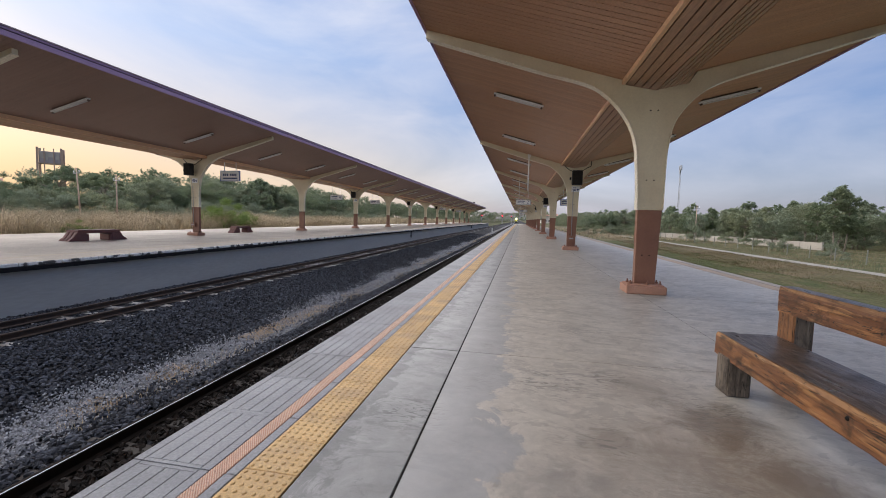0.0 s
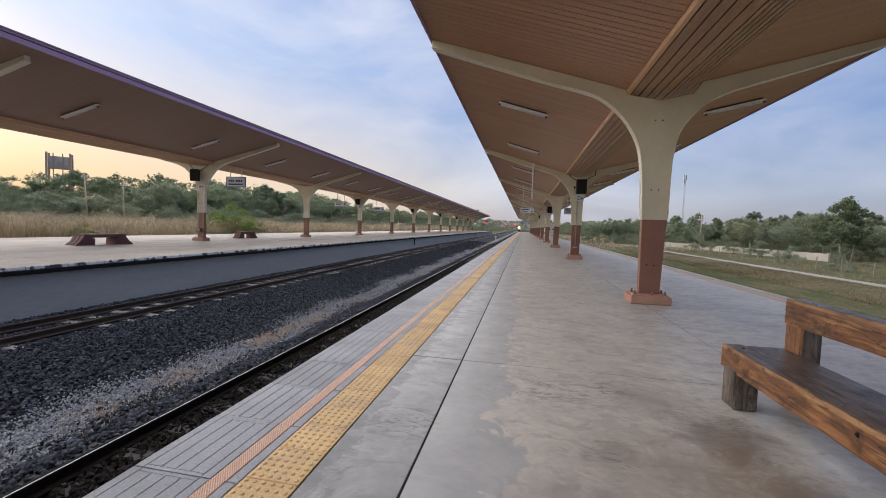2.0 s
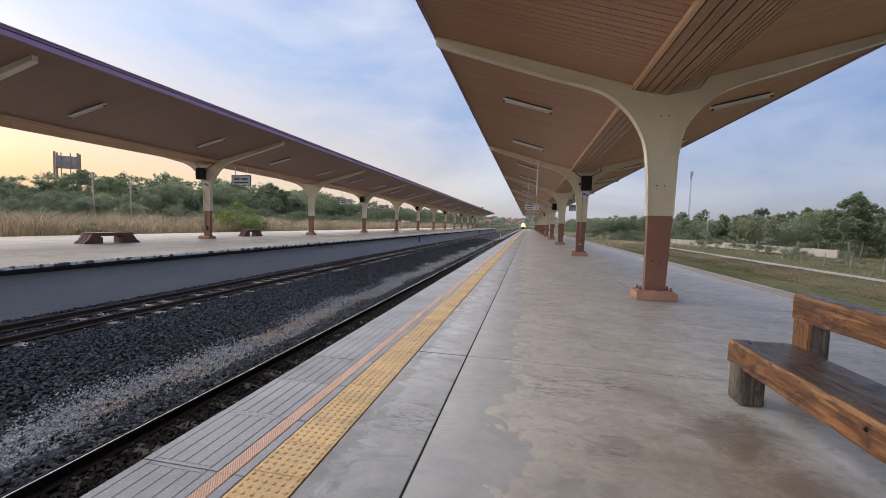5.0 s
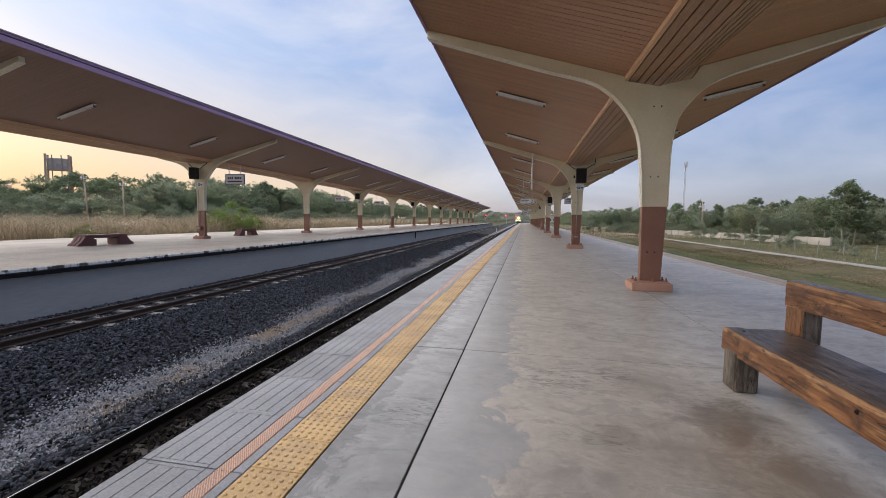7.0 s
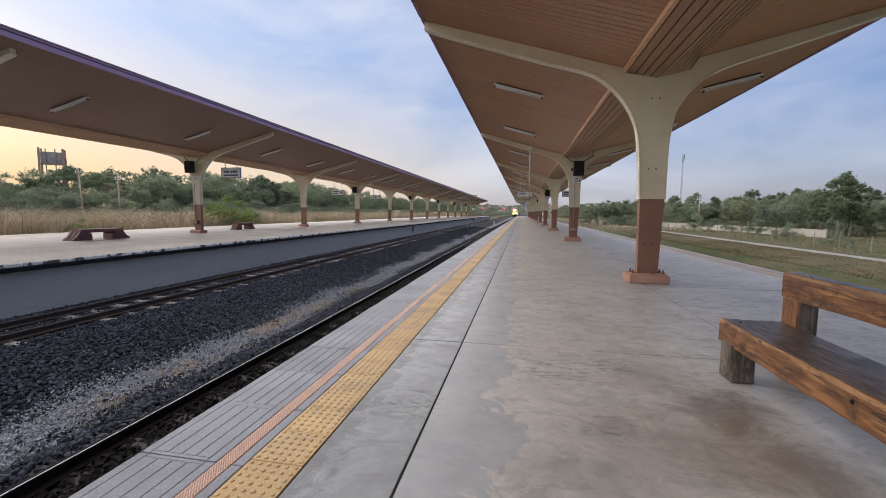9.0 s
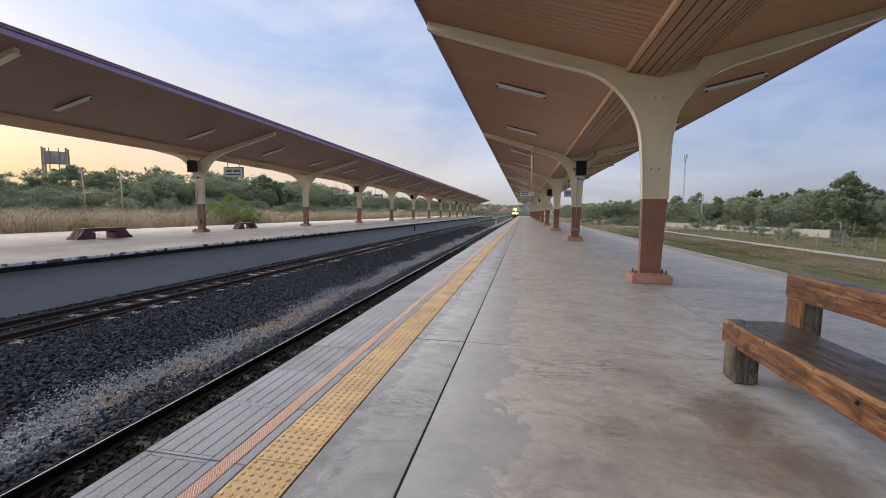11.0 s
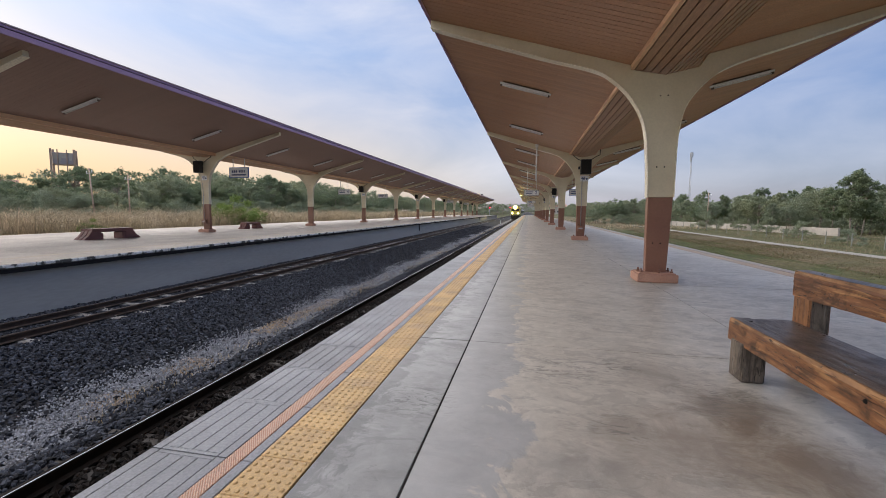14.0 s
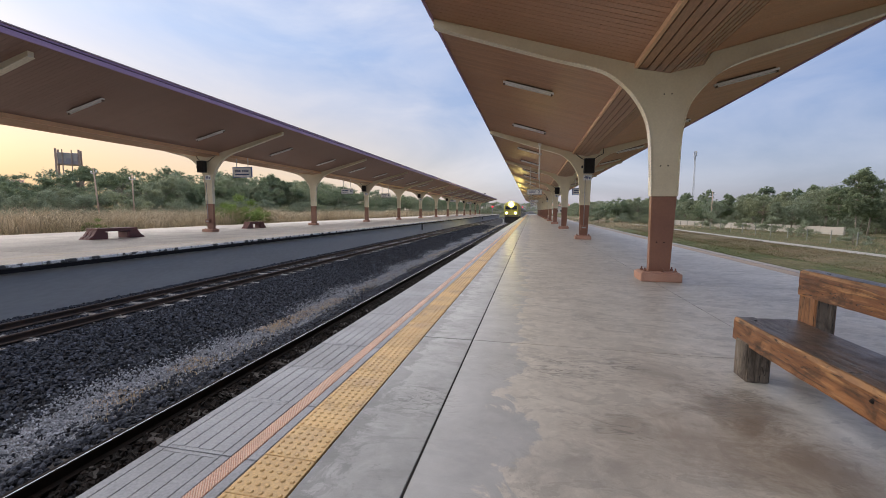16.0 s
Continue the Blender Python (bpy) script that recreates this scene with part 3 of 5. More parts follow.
def make_track(name_label, xc, sleeper_mat, rail_mat):
    tr = thing("railway_track", name_label, "railway track", pose(xc, 0, RAIL_Z - 0.146), group="railway tracks")
    for side in (-0.535, 0.535):
        bm = bmesh.new()
        prism(bm, [(side + u, v) for u, v in rail_profile()], -16, 700)
        for f in bm.faces:
            c = f.calc_center_median()
            if c.z > 0.1452 and len(f.verts) == 4 and (c.x - side) * side < -0.006:
                f.material_index = 1
        part("rail", bm, (rail_mat, RAIL_TOP), tr, "rusty steel rail with a polished head")
    bm = boxbm(-0.95, 0.95, -0.11, 0.11, -0.20, -0.005, bevel=0.02)
    for s in (-0.535, 0.535):
        for d in (-0.085, 0.085):
            tube(bm, (s + d, 0.0, -0.01), (s + d, 0.0, 0.03), 0.022, sides=6)
    me = mesh_of("sleeper", bm, sleeper_mat)
    for i in range(290):
        piece("sleeper", me, tr, pose(random.uniform(-0.015, 0.015), -6 + 0.6 * i, random.uniform(-0.012 if sleeper_mat is SLEEPER_DARK else -0.05, 0.002), 0, 0, random.uniform(-0.6, 0.6)))
    return tr


make_track("metre-gauge track with one shiny rail on dark ballast", NEAR_TRACK, SLEEPER_DARK, RAIL)
make_track("metre-gauge track with pale sleepers on dark ballast", FAR_TRACK, SLEEPER, RAIL_BROWN)


def stones(count, x0, x1, y0, y1, size, zf, name, material, label, power=1.0, mid=None, coarse=True):
    if coarse:   # eight faces
        base = np.array([(1, 0, 0), (-1, 0, 0), (0, 1, 0), (0, -1, 0), (0, 0, 1), (0, 0, -1)], float)
        tri = np.array([(0, 2, 4), (2, 1, 4), (1, 3, 4), (3, 0, 4), (2, 0, 5), (1, 2, 5), (3, 1, 5), (0, 3, 5)])
    else:
        ico = bmesh.new()
        bmesh.ops.create_icosphere(ico, subdivisions=1, radius=1.0)
        base = np.array([v.co[:] for v in ico.verts])
        tri = np.array([[v.index for v in f.verts] for f in ico.faces])
        ico.free()
    n = len(base)
    x = rng.uniform(x0, x1, count) if mid is None else np.clip(rng.normal(mid, (x1 - x0) / 5.2, count), x0, x1)
    y = y0 + (y1 - y0) * rng.uniform(0, 1, count) ** power
    if mid is not None:
        x = x + 0.18 * np.sin(y * 0.9) + 0.1 * np.sin(y * 2.3)
    z = np.array([zf(a) for a in x])
    keep = np.ones(count, bool)
    for c in (NEAR_TRACK, FAR_TRACK):
        for s in (-0.535, 0.535):
            keep &= np.abs(x - c - s) > 0.075
    if name == "ballast":
        centre = -5.85 + 0.18 * np.sin(y * 0.9) + 0.1 * np.sin(y * 2.3)
        keep &= (np.abs(x - centre) > 0.42 + 0.1 * np.sin(y * 3.1)) | (rng.uniform(0, 1, count) < 0.15)
    x, y, z = x[keep], y[keep], z[keep]
    count = len(x)
    sc = size * rng.uniform(0.6, 1.35, (count, 1, 1)) * rng.uniform(0.65, 1.2, (count, 1, 3))
    jit = rng.uniform(0.55, 1.3, (count, n, 1))
    v = base[None] * jit * sc
    a = rng.uniform(0, 2 * np.pi, count)
    b = rng.uniform(-0.9, 0.9, count)
    ca, sa, cb, sb = np.cos(a)[:, None], np.sin(a)[:, None], np.cos(b)[:, None], np.sin(b)[:, None]
    X, Y, Z = v[..., 0], v[..., 1] * cb - v[..., 2] * sb, v[..., 1] * sb + v[..., 2] * cb
    X, Y = X * ca - Y * sa, X * sa + Y * ca
    V = np.stack([X + x[:, None], Y + y[:, None], Z + (z + rng.uniform(-0.4, 0.5, count) * size)[:, None]], -1).reshape(-1, 3)
    F = (tri[None] + (np.arange(count) * n)[:, None, None]).reshape(-1, 3)
    tagged(new(name, from_arrays(name, V, F, material)), label, "ballast", kind="stuff")


def bed_z(x):
    if x > -4.2:
        return BED - 0.005
    if abs(x - FAR_TRACK) < 0.95:
        return BED - 0.045
    if x < -8.2 or x > -4.75:
        return BED + 0.0
    if x < -6.6:
        return BED - 0.17 * (x + 8.2) / 1.6
    if x > -5.2:
        return BED - 0.12 * (-4.75 - x) / 0.45 - 0.03
    return BED - 0.2


stones(7000, -11.7, -4.2, -9, 1.2, 0.045, bed_z, "ballast", STONE, "loose dark grey crushed stone ballast")
stones(50000, -11.7, -4.2, 1.2, 16, 0.031, bed_z, "ballast", STONE, "loose dark grey crushed stone ballast", coarse=False)
stones(36000, -11.7, -4.2, 16, 75, 0.043, bed_z, "ballast", STONE, "loose dark grey crushed stone ballast", 1.4)
stones(9000, -4.2, -3.3, 1.2, 30, 0.038, bed_z, "ballast", STONE_BLACK, "near-black ballast inside the near track", 1.4)
stones(40000, -6.6, -5.05, 1.5, 50, 0.017, lambda x: BED - 0.185 + 0.09 * max(0, abs(x + 5.8) - 0.4), "gravel", STONE_PALE, "pale gravel strip between the tracks", 1.4, -5.85)

# ------------------------------------------------------------------ near platform


def make_near_platform():
    pf = thing("platform_near", "grey concrete station platform with yellow tactile strip", "platform", kind="structure")
    part("platform_body", boxbm(EDGE + 0.03, BACK, Y0, Y1, -1.6, -0.03), JOINT, pf)
    # facing under the edge
    part("facing", boxbm(EDGE + 0.004, EDGE + 0.03, Y0, Y1, -1.55, -0.07), WALL, pf)
    # walking slabs
    xs = [(-1.062, -0.565), (-0.551, 2.236), (2.244, 5.30)]
    rows = [(-11.8 + 3.95 * i, -11.8 + 3.95 * (i + 1) - 0.010) for i in range(44)]
    for x0, x1 in xs:
        me = mesh_of("slab", boxbm(x0, x1, 0, 3.938, -0.06, 0.0, bevel=0.002), CONCRETE_GREY if x1 < 0 else CONCRETE)
        for y0, y1 in rows:
            piece("slab", me, pf, pose(0, y0, random.uniform(-0.0012, 0.0012)))
    for x in (-0.558, 2.240):
        part("joint_seal", boxbm(x - 0.0065 if x < 0 else x - 0.0035, x + 0.0065 if x < 0 else x + 0.0035, Y0 + 2.2, 162.0, -0.05, -0.0025), JOINT, pf)
    bm = bmesh.new()
    for y0, y1 in rows:
        box(bm, -1.062, 5.30, y1 - 0.005, y1 + 0.007, -0.05, -0.003)
    part("cross_joint_seal", bm, JOINT, pf)
    # strip beside the other edge
    me = mesh_of("border_slab", boxbm(5.31, 5.62, 0, 1.95, -0.06, 0.0, bevel=0.004), BORDER)
    me2 = mesh_of("kerb", boxbm(5.63, BACK + 0.03, 0, 1.95, -0.3, 0.0, bevel=0.01), CONCRETE_FAR)
    for i in range(84):
        piece("border_slab", me, pf, pose(0, -11.8 + 1.96 * i, 0))
        piece("kerb", me2, pf, pose(0, -11.8 + 1.96 * i, 0.004))
    # ribbed edge slabs
    bm = bmesh.new()
    box(bm, EDGE + 0.003, -1.533, 0.002, 0.592, -0.07, -0.004)
    groove = 0.0045
    xs = [EDGE + 0.055 + 0.0875 * k for k in range(5)]
    for x0, x1 in zip([EDGE] + xs, xs + [-1.53]):
        inner = x0 > EDGE and x1 < -1.54
        y0, y1 = (0.026, 0.568) if inner else (0.0, 0.594)
        box(bm, x0 + (groove / 2 if x0 > EDGE else 0), x1 - (groove / 2 if x1 < -1.54 else 0), y0, y1, -0.012, 0.0, bevel=0.0012)
    for y0, y1 in ((0.0, 0.0235), (0.5705, 0.594)):
        box(bm, xs[0] + groove / 2, xs[-1] - groove / 2, y0, y1, -0.012, -0.0002, bevel=0.0012)
    me = mesh_of("edge_slab", bm, EDGE_STONE)
    bm = bmesh.new()
    box(bm, -1.526, -1.440, 0, 0.597, -0.06, -0.003, mi=1)
    for k in range(34):   # slanting ribs that run on from strip to strip
        a, b = 0.01765 * k + 0.055, 0.01765 * k - 0.055
        lo = [bm.verts.new(q) for q in ((-1.524, a, -0.006), (-1.442, b, -0.006), (-1.442, b + 0.0115, -0.006), (-1.524, a + 0.0115, -0.006))]
        hi = [bm.verts.new(q) for q in ((-1.524, a + 0.0017, 0.001), (-1.442, b + 0.0017, 0.001), (-1.442, b + 0.0095, 0.001), (-1.524, a + 0.0095, 0.001))]
        bm.faces.new(hi)
        for q in range(4):
            bm.faces.new((lo[q], lo[(q + 1) % 4], hi[(q + 1) % 4], hi[q]))
    pink = mesh_of("ribbed_strip", bm, PINK, PINK_BED)
    grey = mesh_of("margin_slab", boxbm(-1.437, -1.374, 0, 0.594, -0.06, 0.0, bevel=0.004), EDGE_STONE)
    for i in range(285):
        y = -1.229 + 0.6 * i - 7.2
        piece("edge_slab", me, pf, pose(0, y, random.uniform(-0.002, 0.002)))
        piece("ribbed_strip", pink, pf, pose(0, y, 0))
        piece("margin_slab", grey, pf, pose(0, y, random.uniform(-0.001, 0.001)))
    # tactile tiles with six by six domes
    bm = bmesh.new()
    box(bm, -1.370, -1.072, 0, 0.296, -0.05, 0.0, bevel=0.003)
    for i in range(6):
        for j in range(6):
            cx, cy = -1.370 + 0.0248 + 0.0497 * i, 0.0243 + 0.0495 * j
            rings = []
            for r, z in ((0.0130, -0.001), (0.0110, 0.0035), (0.0060, 0.0052)):
                rings.append([bm.verts.new((cx + r * math.cos(a * math.pi / 4), cy + r * math.sin(a * math.pi / 4), z)) for a in range(8)])
            for a, b in zip(rings, rings[1:]):
                for k in range(8):
                    bm.faces.new((a[k], a[(k + 1) % 8], b[(k + 1) % 8], b[k])).smooth = True
            bm.faces.new(rings[-1])
    me = mesh_of("tactile_tile", bm, YELLOW)
    low = mesh_of("tactile_tile", boxbm(-1.370, -1.072, 0, 0.296, -0.05, 0.002, bevel=0.003), YELLOW)
    for i in range(300):
        piece("tactile_tile", me if i < 130 else low, pf, pose(0, -2.07 + 0.3 * i, random.uniform(-0.0012, 0.0012)))
    part("tactile_strip", boxbm(-1.370, -1.072, Y0, -2.074, -0.05, 0.001), YELLOW, pf)
    part("tactile_strip", boxbm(-1.370, -1.072, -2.07 + 90, Y1, -0.05, 0.001), YELLOW, pf)
    return pf


# ------------------------------------------------------------------ far platform


def make_far_platform():
    pf = thing("platform_far", "pale concrete island platform with worn black and white edge", "platform", kind="structure")
    part("platform_body", boxbm(-25.0, FAR_EDGE - 0.14, Y0, Y1 - 4, -1.6, -0.06), JOINT, pf)
    part("facing", boxbm(FAR_EDGE - 0.14, FAR_EDGE - 0.10, Y0, Y1 - 4, -1.6, -0.11), WALL, pf, "blue-grey stained concrete facing")
    # near-black lip below the white edge blocks
    part("edge_rubber", boxbm(FAR_EDGE - 0.15, FAR_EDGE + 0.02, Y0, Y1 - 4, -0.20, -0.09, bevel=0.01), BLACK_LIP, pf)
    me = mesh_of("edge_block", boxbm(FAR_EDGE - 0.30, FAR_EDGE, 0, 0.93, -0.085, 0.002, bevel=0.012), WORN_WHITE)
    cap = mesh_of("edge_paving", boxbm(FAR_EDGE - 1.2, FAR_EDGE - 0.02, 0, 0.94, -0.06, 0.008, bevel=0.004), CONCRETE_FAR)
    for i in range(184):
        piece("edge_block", me, pf, pose(random.uniform(-0.006, 0.006), Y0 + 0.945 * i, 0))
        piece("edge_paving", cap, pf, pose(0, Y0 + 0.945 * i, random.uniform(-0.001, 0.001)))
    part("warning_strip", boxbm(FAR_EDGE - 1.55, FAR_EDGE - 1.21, Y0, Y1 - 4, -0.04, 0.006), FAINT_STRIP, pf)
    for x0, x1 in ((-16.0, FAR_EDGE - 1.56), (-20.6, -16.01), (-24.9, -20.61)):
        me = mesh_of("slab", boxbm(x0, x1, 0, 5.81, -0.05, 0.004, bevel=0.004), CONCRETE_FAR)
        for i in range(29):
            piece("slab", me, pf, pose(0, Y0 + 5.82 * i, random.uniform(-0.002, 0.002)))
    # drain pipes on the facing
    for y in (44.0, 102.0):
        dp = tubebm((FAR_EDGE - 0.05, y, -0.12), (FAR_EDGE - 0.05, y, -0.85), 0.07)
        part("drain_pipe", dp, BLACK, pf, "dark drain pipe")


# ------------------------------------------------------------------ canopies


def arc(cx, cz, r, a0, a1, n, rz=None):
    rz = rz or r
    return [(cx + r * math.cos(radians(a0 + (a1 - a0) * i / n)), cz + rz * math.sin(radians(a0 + (a1 - a0) * i / n))) for i in range(n + 1)]


def smooth_line(pts, n=4):
    """Points along a soft curve through pts."""
    out = []
    p = [Vector(q) for q in pts]
    p = [p[0] * 2 - p[1]] + p + [p[-1] * 2 - p[-2]]
    for i in range(1, len(p) - 2):
        for k in range(n):
            t = k / n
            a, b, c, d = p[i - 1], p[i], p[i + 1], p[i + 2]
            out.append(0.5 * (2 * b + (c - a) * t + (2 * a - 5 * b + 4 * c - d) * t * t + (3 * b - a - 3 * c + d) * t ** 3))
    out.append(p[-2])
    return [(q.x, q.y) for q in out]


NEAR_SHAPE = dict(  # x from the column's middle, z from the platform
    left=[(-4.42, 4.98), (-4.0, 4.83), (-2.23, 4.255), (-1.28, 3.97), (-0.90, 3.75), (-0.56, 3.39), (-0.33, 2.92), (-0.25, 2.30)],
    right=[(0.225, 2.38), (0.25, 2.80), (0.36, 3.26), (0.70, 3.68), (1.14, 3.94), (2.10, 4.23), (3.46, 4.64), (3.86, 4.755)],
    top=[(3.86, 4.835), (3.78, 4.842), (0.67, 4.12), (0.54, 3.91), (-0.02, 3.80), (-0.55, 3.91), (-0.59, 4.00), (-4.42, 5.13)],
    foot=(-0.20, 0.17, 0.20), knee=(-0.215, 0.22, 1.58))
FAR_SHAPE = dict(
    left=[(-4.1, 5.02), (-2.6, 4.62), (-1.55, 4.36), (-1.0, 4.10), (-0.62, 3.72), (-0.32, 3.22), (-0.235, 2.60)],
    right=[(0.235, 2.60), (0.32, 3.22), (0.62, 3.72), (1.0, 4.12), (1.55, 4.42), (2.6, 4.74), (4.85, 5.40)],
    top=[(4.85, 5.55), (0.75, 4.50), (0.60, 4.36), (0.0, 4.28), (-0.60, 4.36), (-0.75, 4.50), (-4.1, 5.15)],
    foot=(-0.215, 0.215, 0.20), knee=(-0.225, 0.225, 1.62))


def make_column(shape, group, label):
    th = thing("canopy_column", label, "column", group=group)
    fl, fr, fz = shape["foot"]
    kl, kr, kz = shape["knee"]
    c = 0.5 * (fl + fr)
    bm = boxbm(c - 0.375, c + 0.335, -0.24, 0.30, 0.0, 0.155, bevel=0.02, segs=2)
    box(bm, c - 0.34, c + 0.30, -0.20, 0.26, 0.150, 0.175, bevel=0.008)
    part("pedestal", bm, PEDESTAL, th, "terracotta painted concrete pedestal")
    part("base_shaft", prism(bmesh.new(), [(fl, 0.172), (fr, 0.172), (kr, kz), (kl, kz)], 0.0, 0.15, bevel=0.010), BROWN, th, "brown painted lower shaft")
    outline = smooth_line(shape["left"])[::1]
    outline = outline + [(kl, kz), (kr, kz)] + smooth_line(shape["right"]) + shape["top"]
    bm = bmesh.new()
    prism(bm, outline, 0.0, 0.15, bevel=0.010)
    bmesh.ops.triangulate(bm, faces=[f for f in bm.faces if len(f.verts) > 6])
    part("forked_shaft", bm, CREAM, th, "cream painted shaft spreading into two arms")
    for name in ("left", "right"):
        run = smooth_line(shape["left"] + [(kl, kz)] if name == "left" else [(kr, kz)] + shape["right"])
        bm = bmesh.new()
        rows = []
        for i, (x, z) in enumerate(run):
            a, b = Vector(run[max(0, i - 1)]), Vector(run[min(len(run) - 1, i + 1)])
            t = (b - a).normalized()
            nx, nz = t.y * 0.014, -t.x * 0.014
            if name == "left":
                nx, nz = -abs(nx), -abs(nz)
            else:
                nx, nz = abs(nx), -abs(nz)
            rows.append([bm.verts.new(q) for q in ((x, -0.018, z), (x + nx, -0.018, z + nz), (x + nx, 0.168, z + nz), (x, 0.168, z))])
        for p, q in zip(rows, rows[1:]):
            for i in range(4):
                bm.faces.new((p[i], p[(i + 1) % 4], q[(i + 1) % 4], q[i]))
        bm.faces.new(rows[0])
        bm.faces.new(rows[-1][::-1])
        part("flange", bm, FLANGE_LIT, th, "flange along the arm, coloured paler as if lit by the sky")
    for x, y in ((c - 0.28, -0.10), (c - 0.28, 0.12), (c + 0.02, -0.12), (c + 0.25, -0.10), (c + 0.25, 0.12)):
        bolt = tubebm((x, y, 0.17), (x, y, 0.245), 0.015, sides=6)
        tube(bolt, (x, y, 0.17), (x, y, 0.205), 0.028, sides=6)
        part("anchor_bolt", bolt, BROWN, th)
    for z in (0.72, 2.14, 3.43):
        for dx in (-0.07, 0.06):
            part("tie_hole", tubebm((dx - 0.02, -0.004, z), (dx - 0.02, 0.004, z), 0.014, sides=8), JOINT, th)
    return th


def boards(bm, p0, p1, ya, yb, width, gap, thick=0.03):
    """Boards that run from p0 to p1 in x and z, one after the other along y, hung below a dark backing."""
    (x0, z0), (x1, z1) = p0, p1
    n = int((yb - ya) / width)
    for i in range(n):
        a, b = ya + i * width + gap / 2, ya + (i + 1) * width - gap / 2
        v = [bm.verts.new(q) for q in ((x0, a, z0), (x1, a, z1), (x1, b, z1), (x0, b, z0),
                                       (x0, a, z0 + thick), (x1, a, z1 + thick), (x1, b, z1 + thick), (x0, b, z0 + thick))]
        for q in ((0, 1, 2, 3), (0, 4, 5, 1), (2, 6, 7, 3), (0, 3, 7, 4), (1, 5, 6, 2)):
            bm.faces.new([v[k] for k in q])


def raw_mesh(name, bm, *materials):
    me = bpy.data.meshes.new(name)
    bm.to_mesh(me)
    bm.free()
    for m in materials:
        me.materials.append(m)
    return me


def make_canopy(name, cx, ya, yb, lt, lv, rv, rt, vz, label, fascia_h=0.10, soffit=None, gap=0.010, flank=None):
    """lt, rt: outer ends of the wings; lv, rv: inner ends beside the valley (x from cx, z); vz: height of the valley's boards."""
    th = thing(name, label, "canopy", kind="structure")
    for tip, val in ((lt, lv), (rt, rv)):
        bm = bmesh.new()
        (a, za), (b, zb) = sorted((tip, val))
        boards(bm, (cx + a, za), (cx + b, zb), ya, yb, 0.145, gap if tip[0] < 0 else 0.004)
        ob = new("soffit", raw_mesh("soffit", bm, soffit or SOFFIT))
        ob.parent = th
        tagged(ob, "brown boarded soffit", kind="structure")
        part("backing", prism(bmesh.new(), [(cx + a, za + 0.018), (cx + b, zb + 0.018), (cx + b, zb + 0.03), (cx + a, za + 0.03)], ya, yb), SOFFIT_GAP, th)
    # flat boards from the one wing, then (where there is a flank) narrower ones that climb to the other wing
    fx = rv[0] - 0.06 if flank is None else flank
    n = 6 if flank is None else 4
    w = (fx - lv[0] - 0.06) / n
    bm = bmesh.new()
    for i in range(n):
        x = cx + lv[0] + 0.06 + i * w
        box(bm, x + 0.012, x + w - 0.012, ya, yb, vz, vz + 0.02)
    if flank is not None:
        dx, dz = (rv[0] - flank) / 5, (rv[1] + 0.005 - vz) / 5
        for i in range(5):
            x, z = cx + flank + dx * i, vz + dz * i
            prism(bm, [(x + 0.010, z), (x + dx - 0.004, z + dz), (x + dx - 0.004, z + dz + 0.02), (x + 0.010, z + 0.02)], ya, yb)
    part("valley_soffit", bm, VALLEY, th, "longitudinal brown boards along the valley gutter")
    top = [(cx + lv[0] + 0.05, vz + 0.021), (cx + fx, vz + 0.021), (cx + rv[0] - 0.01, (rv[1] if flank is not None else vz) + 0.026)]
    part("gutter", prism(bmesh.new(), top + [(x, z + 0.03) for x, z in top[::-1]], ya, yb), SOFFIT_GAP, th)
    for x, z in ((cx + lv[0], lv[1]), (cx + rv[0], rv[1]))[:1 if flank is not None else 2]:
        part("valley_trim", boxbm(x - 0.02, x + 0.045, ya, yb, vz - 0.012, max(z, vz) + 0.02, bevel=0.006), TRIM, th, "tan trim")
    roof = [(cx + lt[0] - 0.02, lt[1] + 0.06), (cx + lv[0], lv[1] + 0.10), (cx, vz + 0.10), (cx + rv[0], rv[1] + 0.10), (cx + rt[0] + 0.02, rt[1] + 0.06)]
    part("roof_sheet", prism(bmesh.new(), roof + [(x, z + 0.10) for x, z in roof[::-1]], ya, yb), ROOF, th)
    for (x, z), s in ((lt, -1), (rt, 1)):
        xx = cx + x
        if fascia_h < 0.15:
            part("fascia", boxbm(min(xx, xx + s * 0.05), max(xx, xx + s * 0.05), ya - 0.02, yb + 0.02, z - 0.03, z + fascia_h, bevel=0.008), FASCIA, th, "mauve metal fascia")
            part("drip_edge", boxbm(min(xx + s * 0.03, xx + s * 0.075), max(xx + s * 0.03, xx + s * 0.075), ya - 0.02, yb + 0.02, z + fascia_h, z + fascia_h + 0.035), FASCIA, th)
        else:
            part("fascia", boxbm(min(xx, xx + s * 0.05), max(xx, xx + s * 0.05), ya - 0.02, yb + 0.02, z - 0.03, z + 0.115, bevel=0.006), FASCIA, th, "mauve metal fascia")
            part("shadow_gap", boxbm(min(xx, xx + s * 0.02), max(xx, xx + s * 0.02), ya - 0.01, yb + 0.01, z + 0.115, z + 0.14), SOFFIT_GAP, th)
            part("upper_fascia", boxbm(min(xx, xx + s * 0.06), max(xx, xx + s * 0.06), ya - 0.02, yb + 0.02, z + 0.14, z + 0.205, bevel=0.006), FASCIA, th)
            part("drip_edge", boxbm(min(xx + s * 0.03, xx + s * 0.085), max(xx + s * 0.03, xx + s * 0.085), ya - 0.02, yb + 0.02, z + 0.206, z + 0.24), ROOF, th)


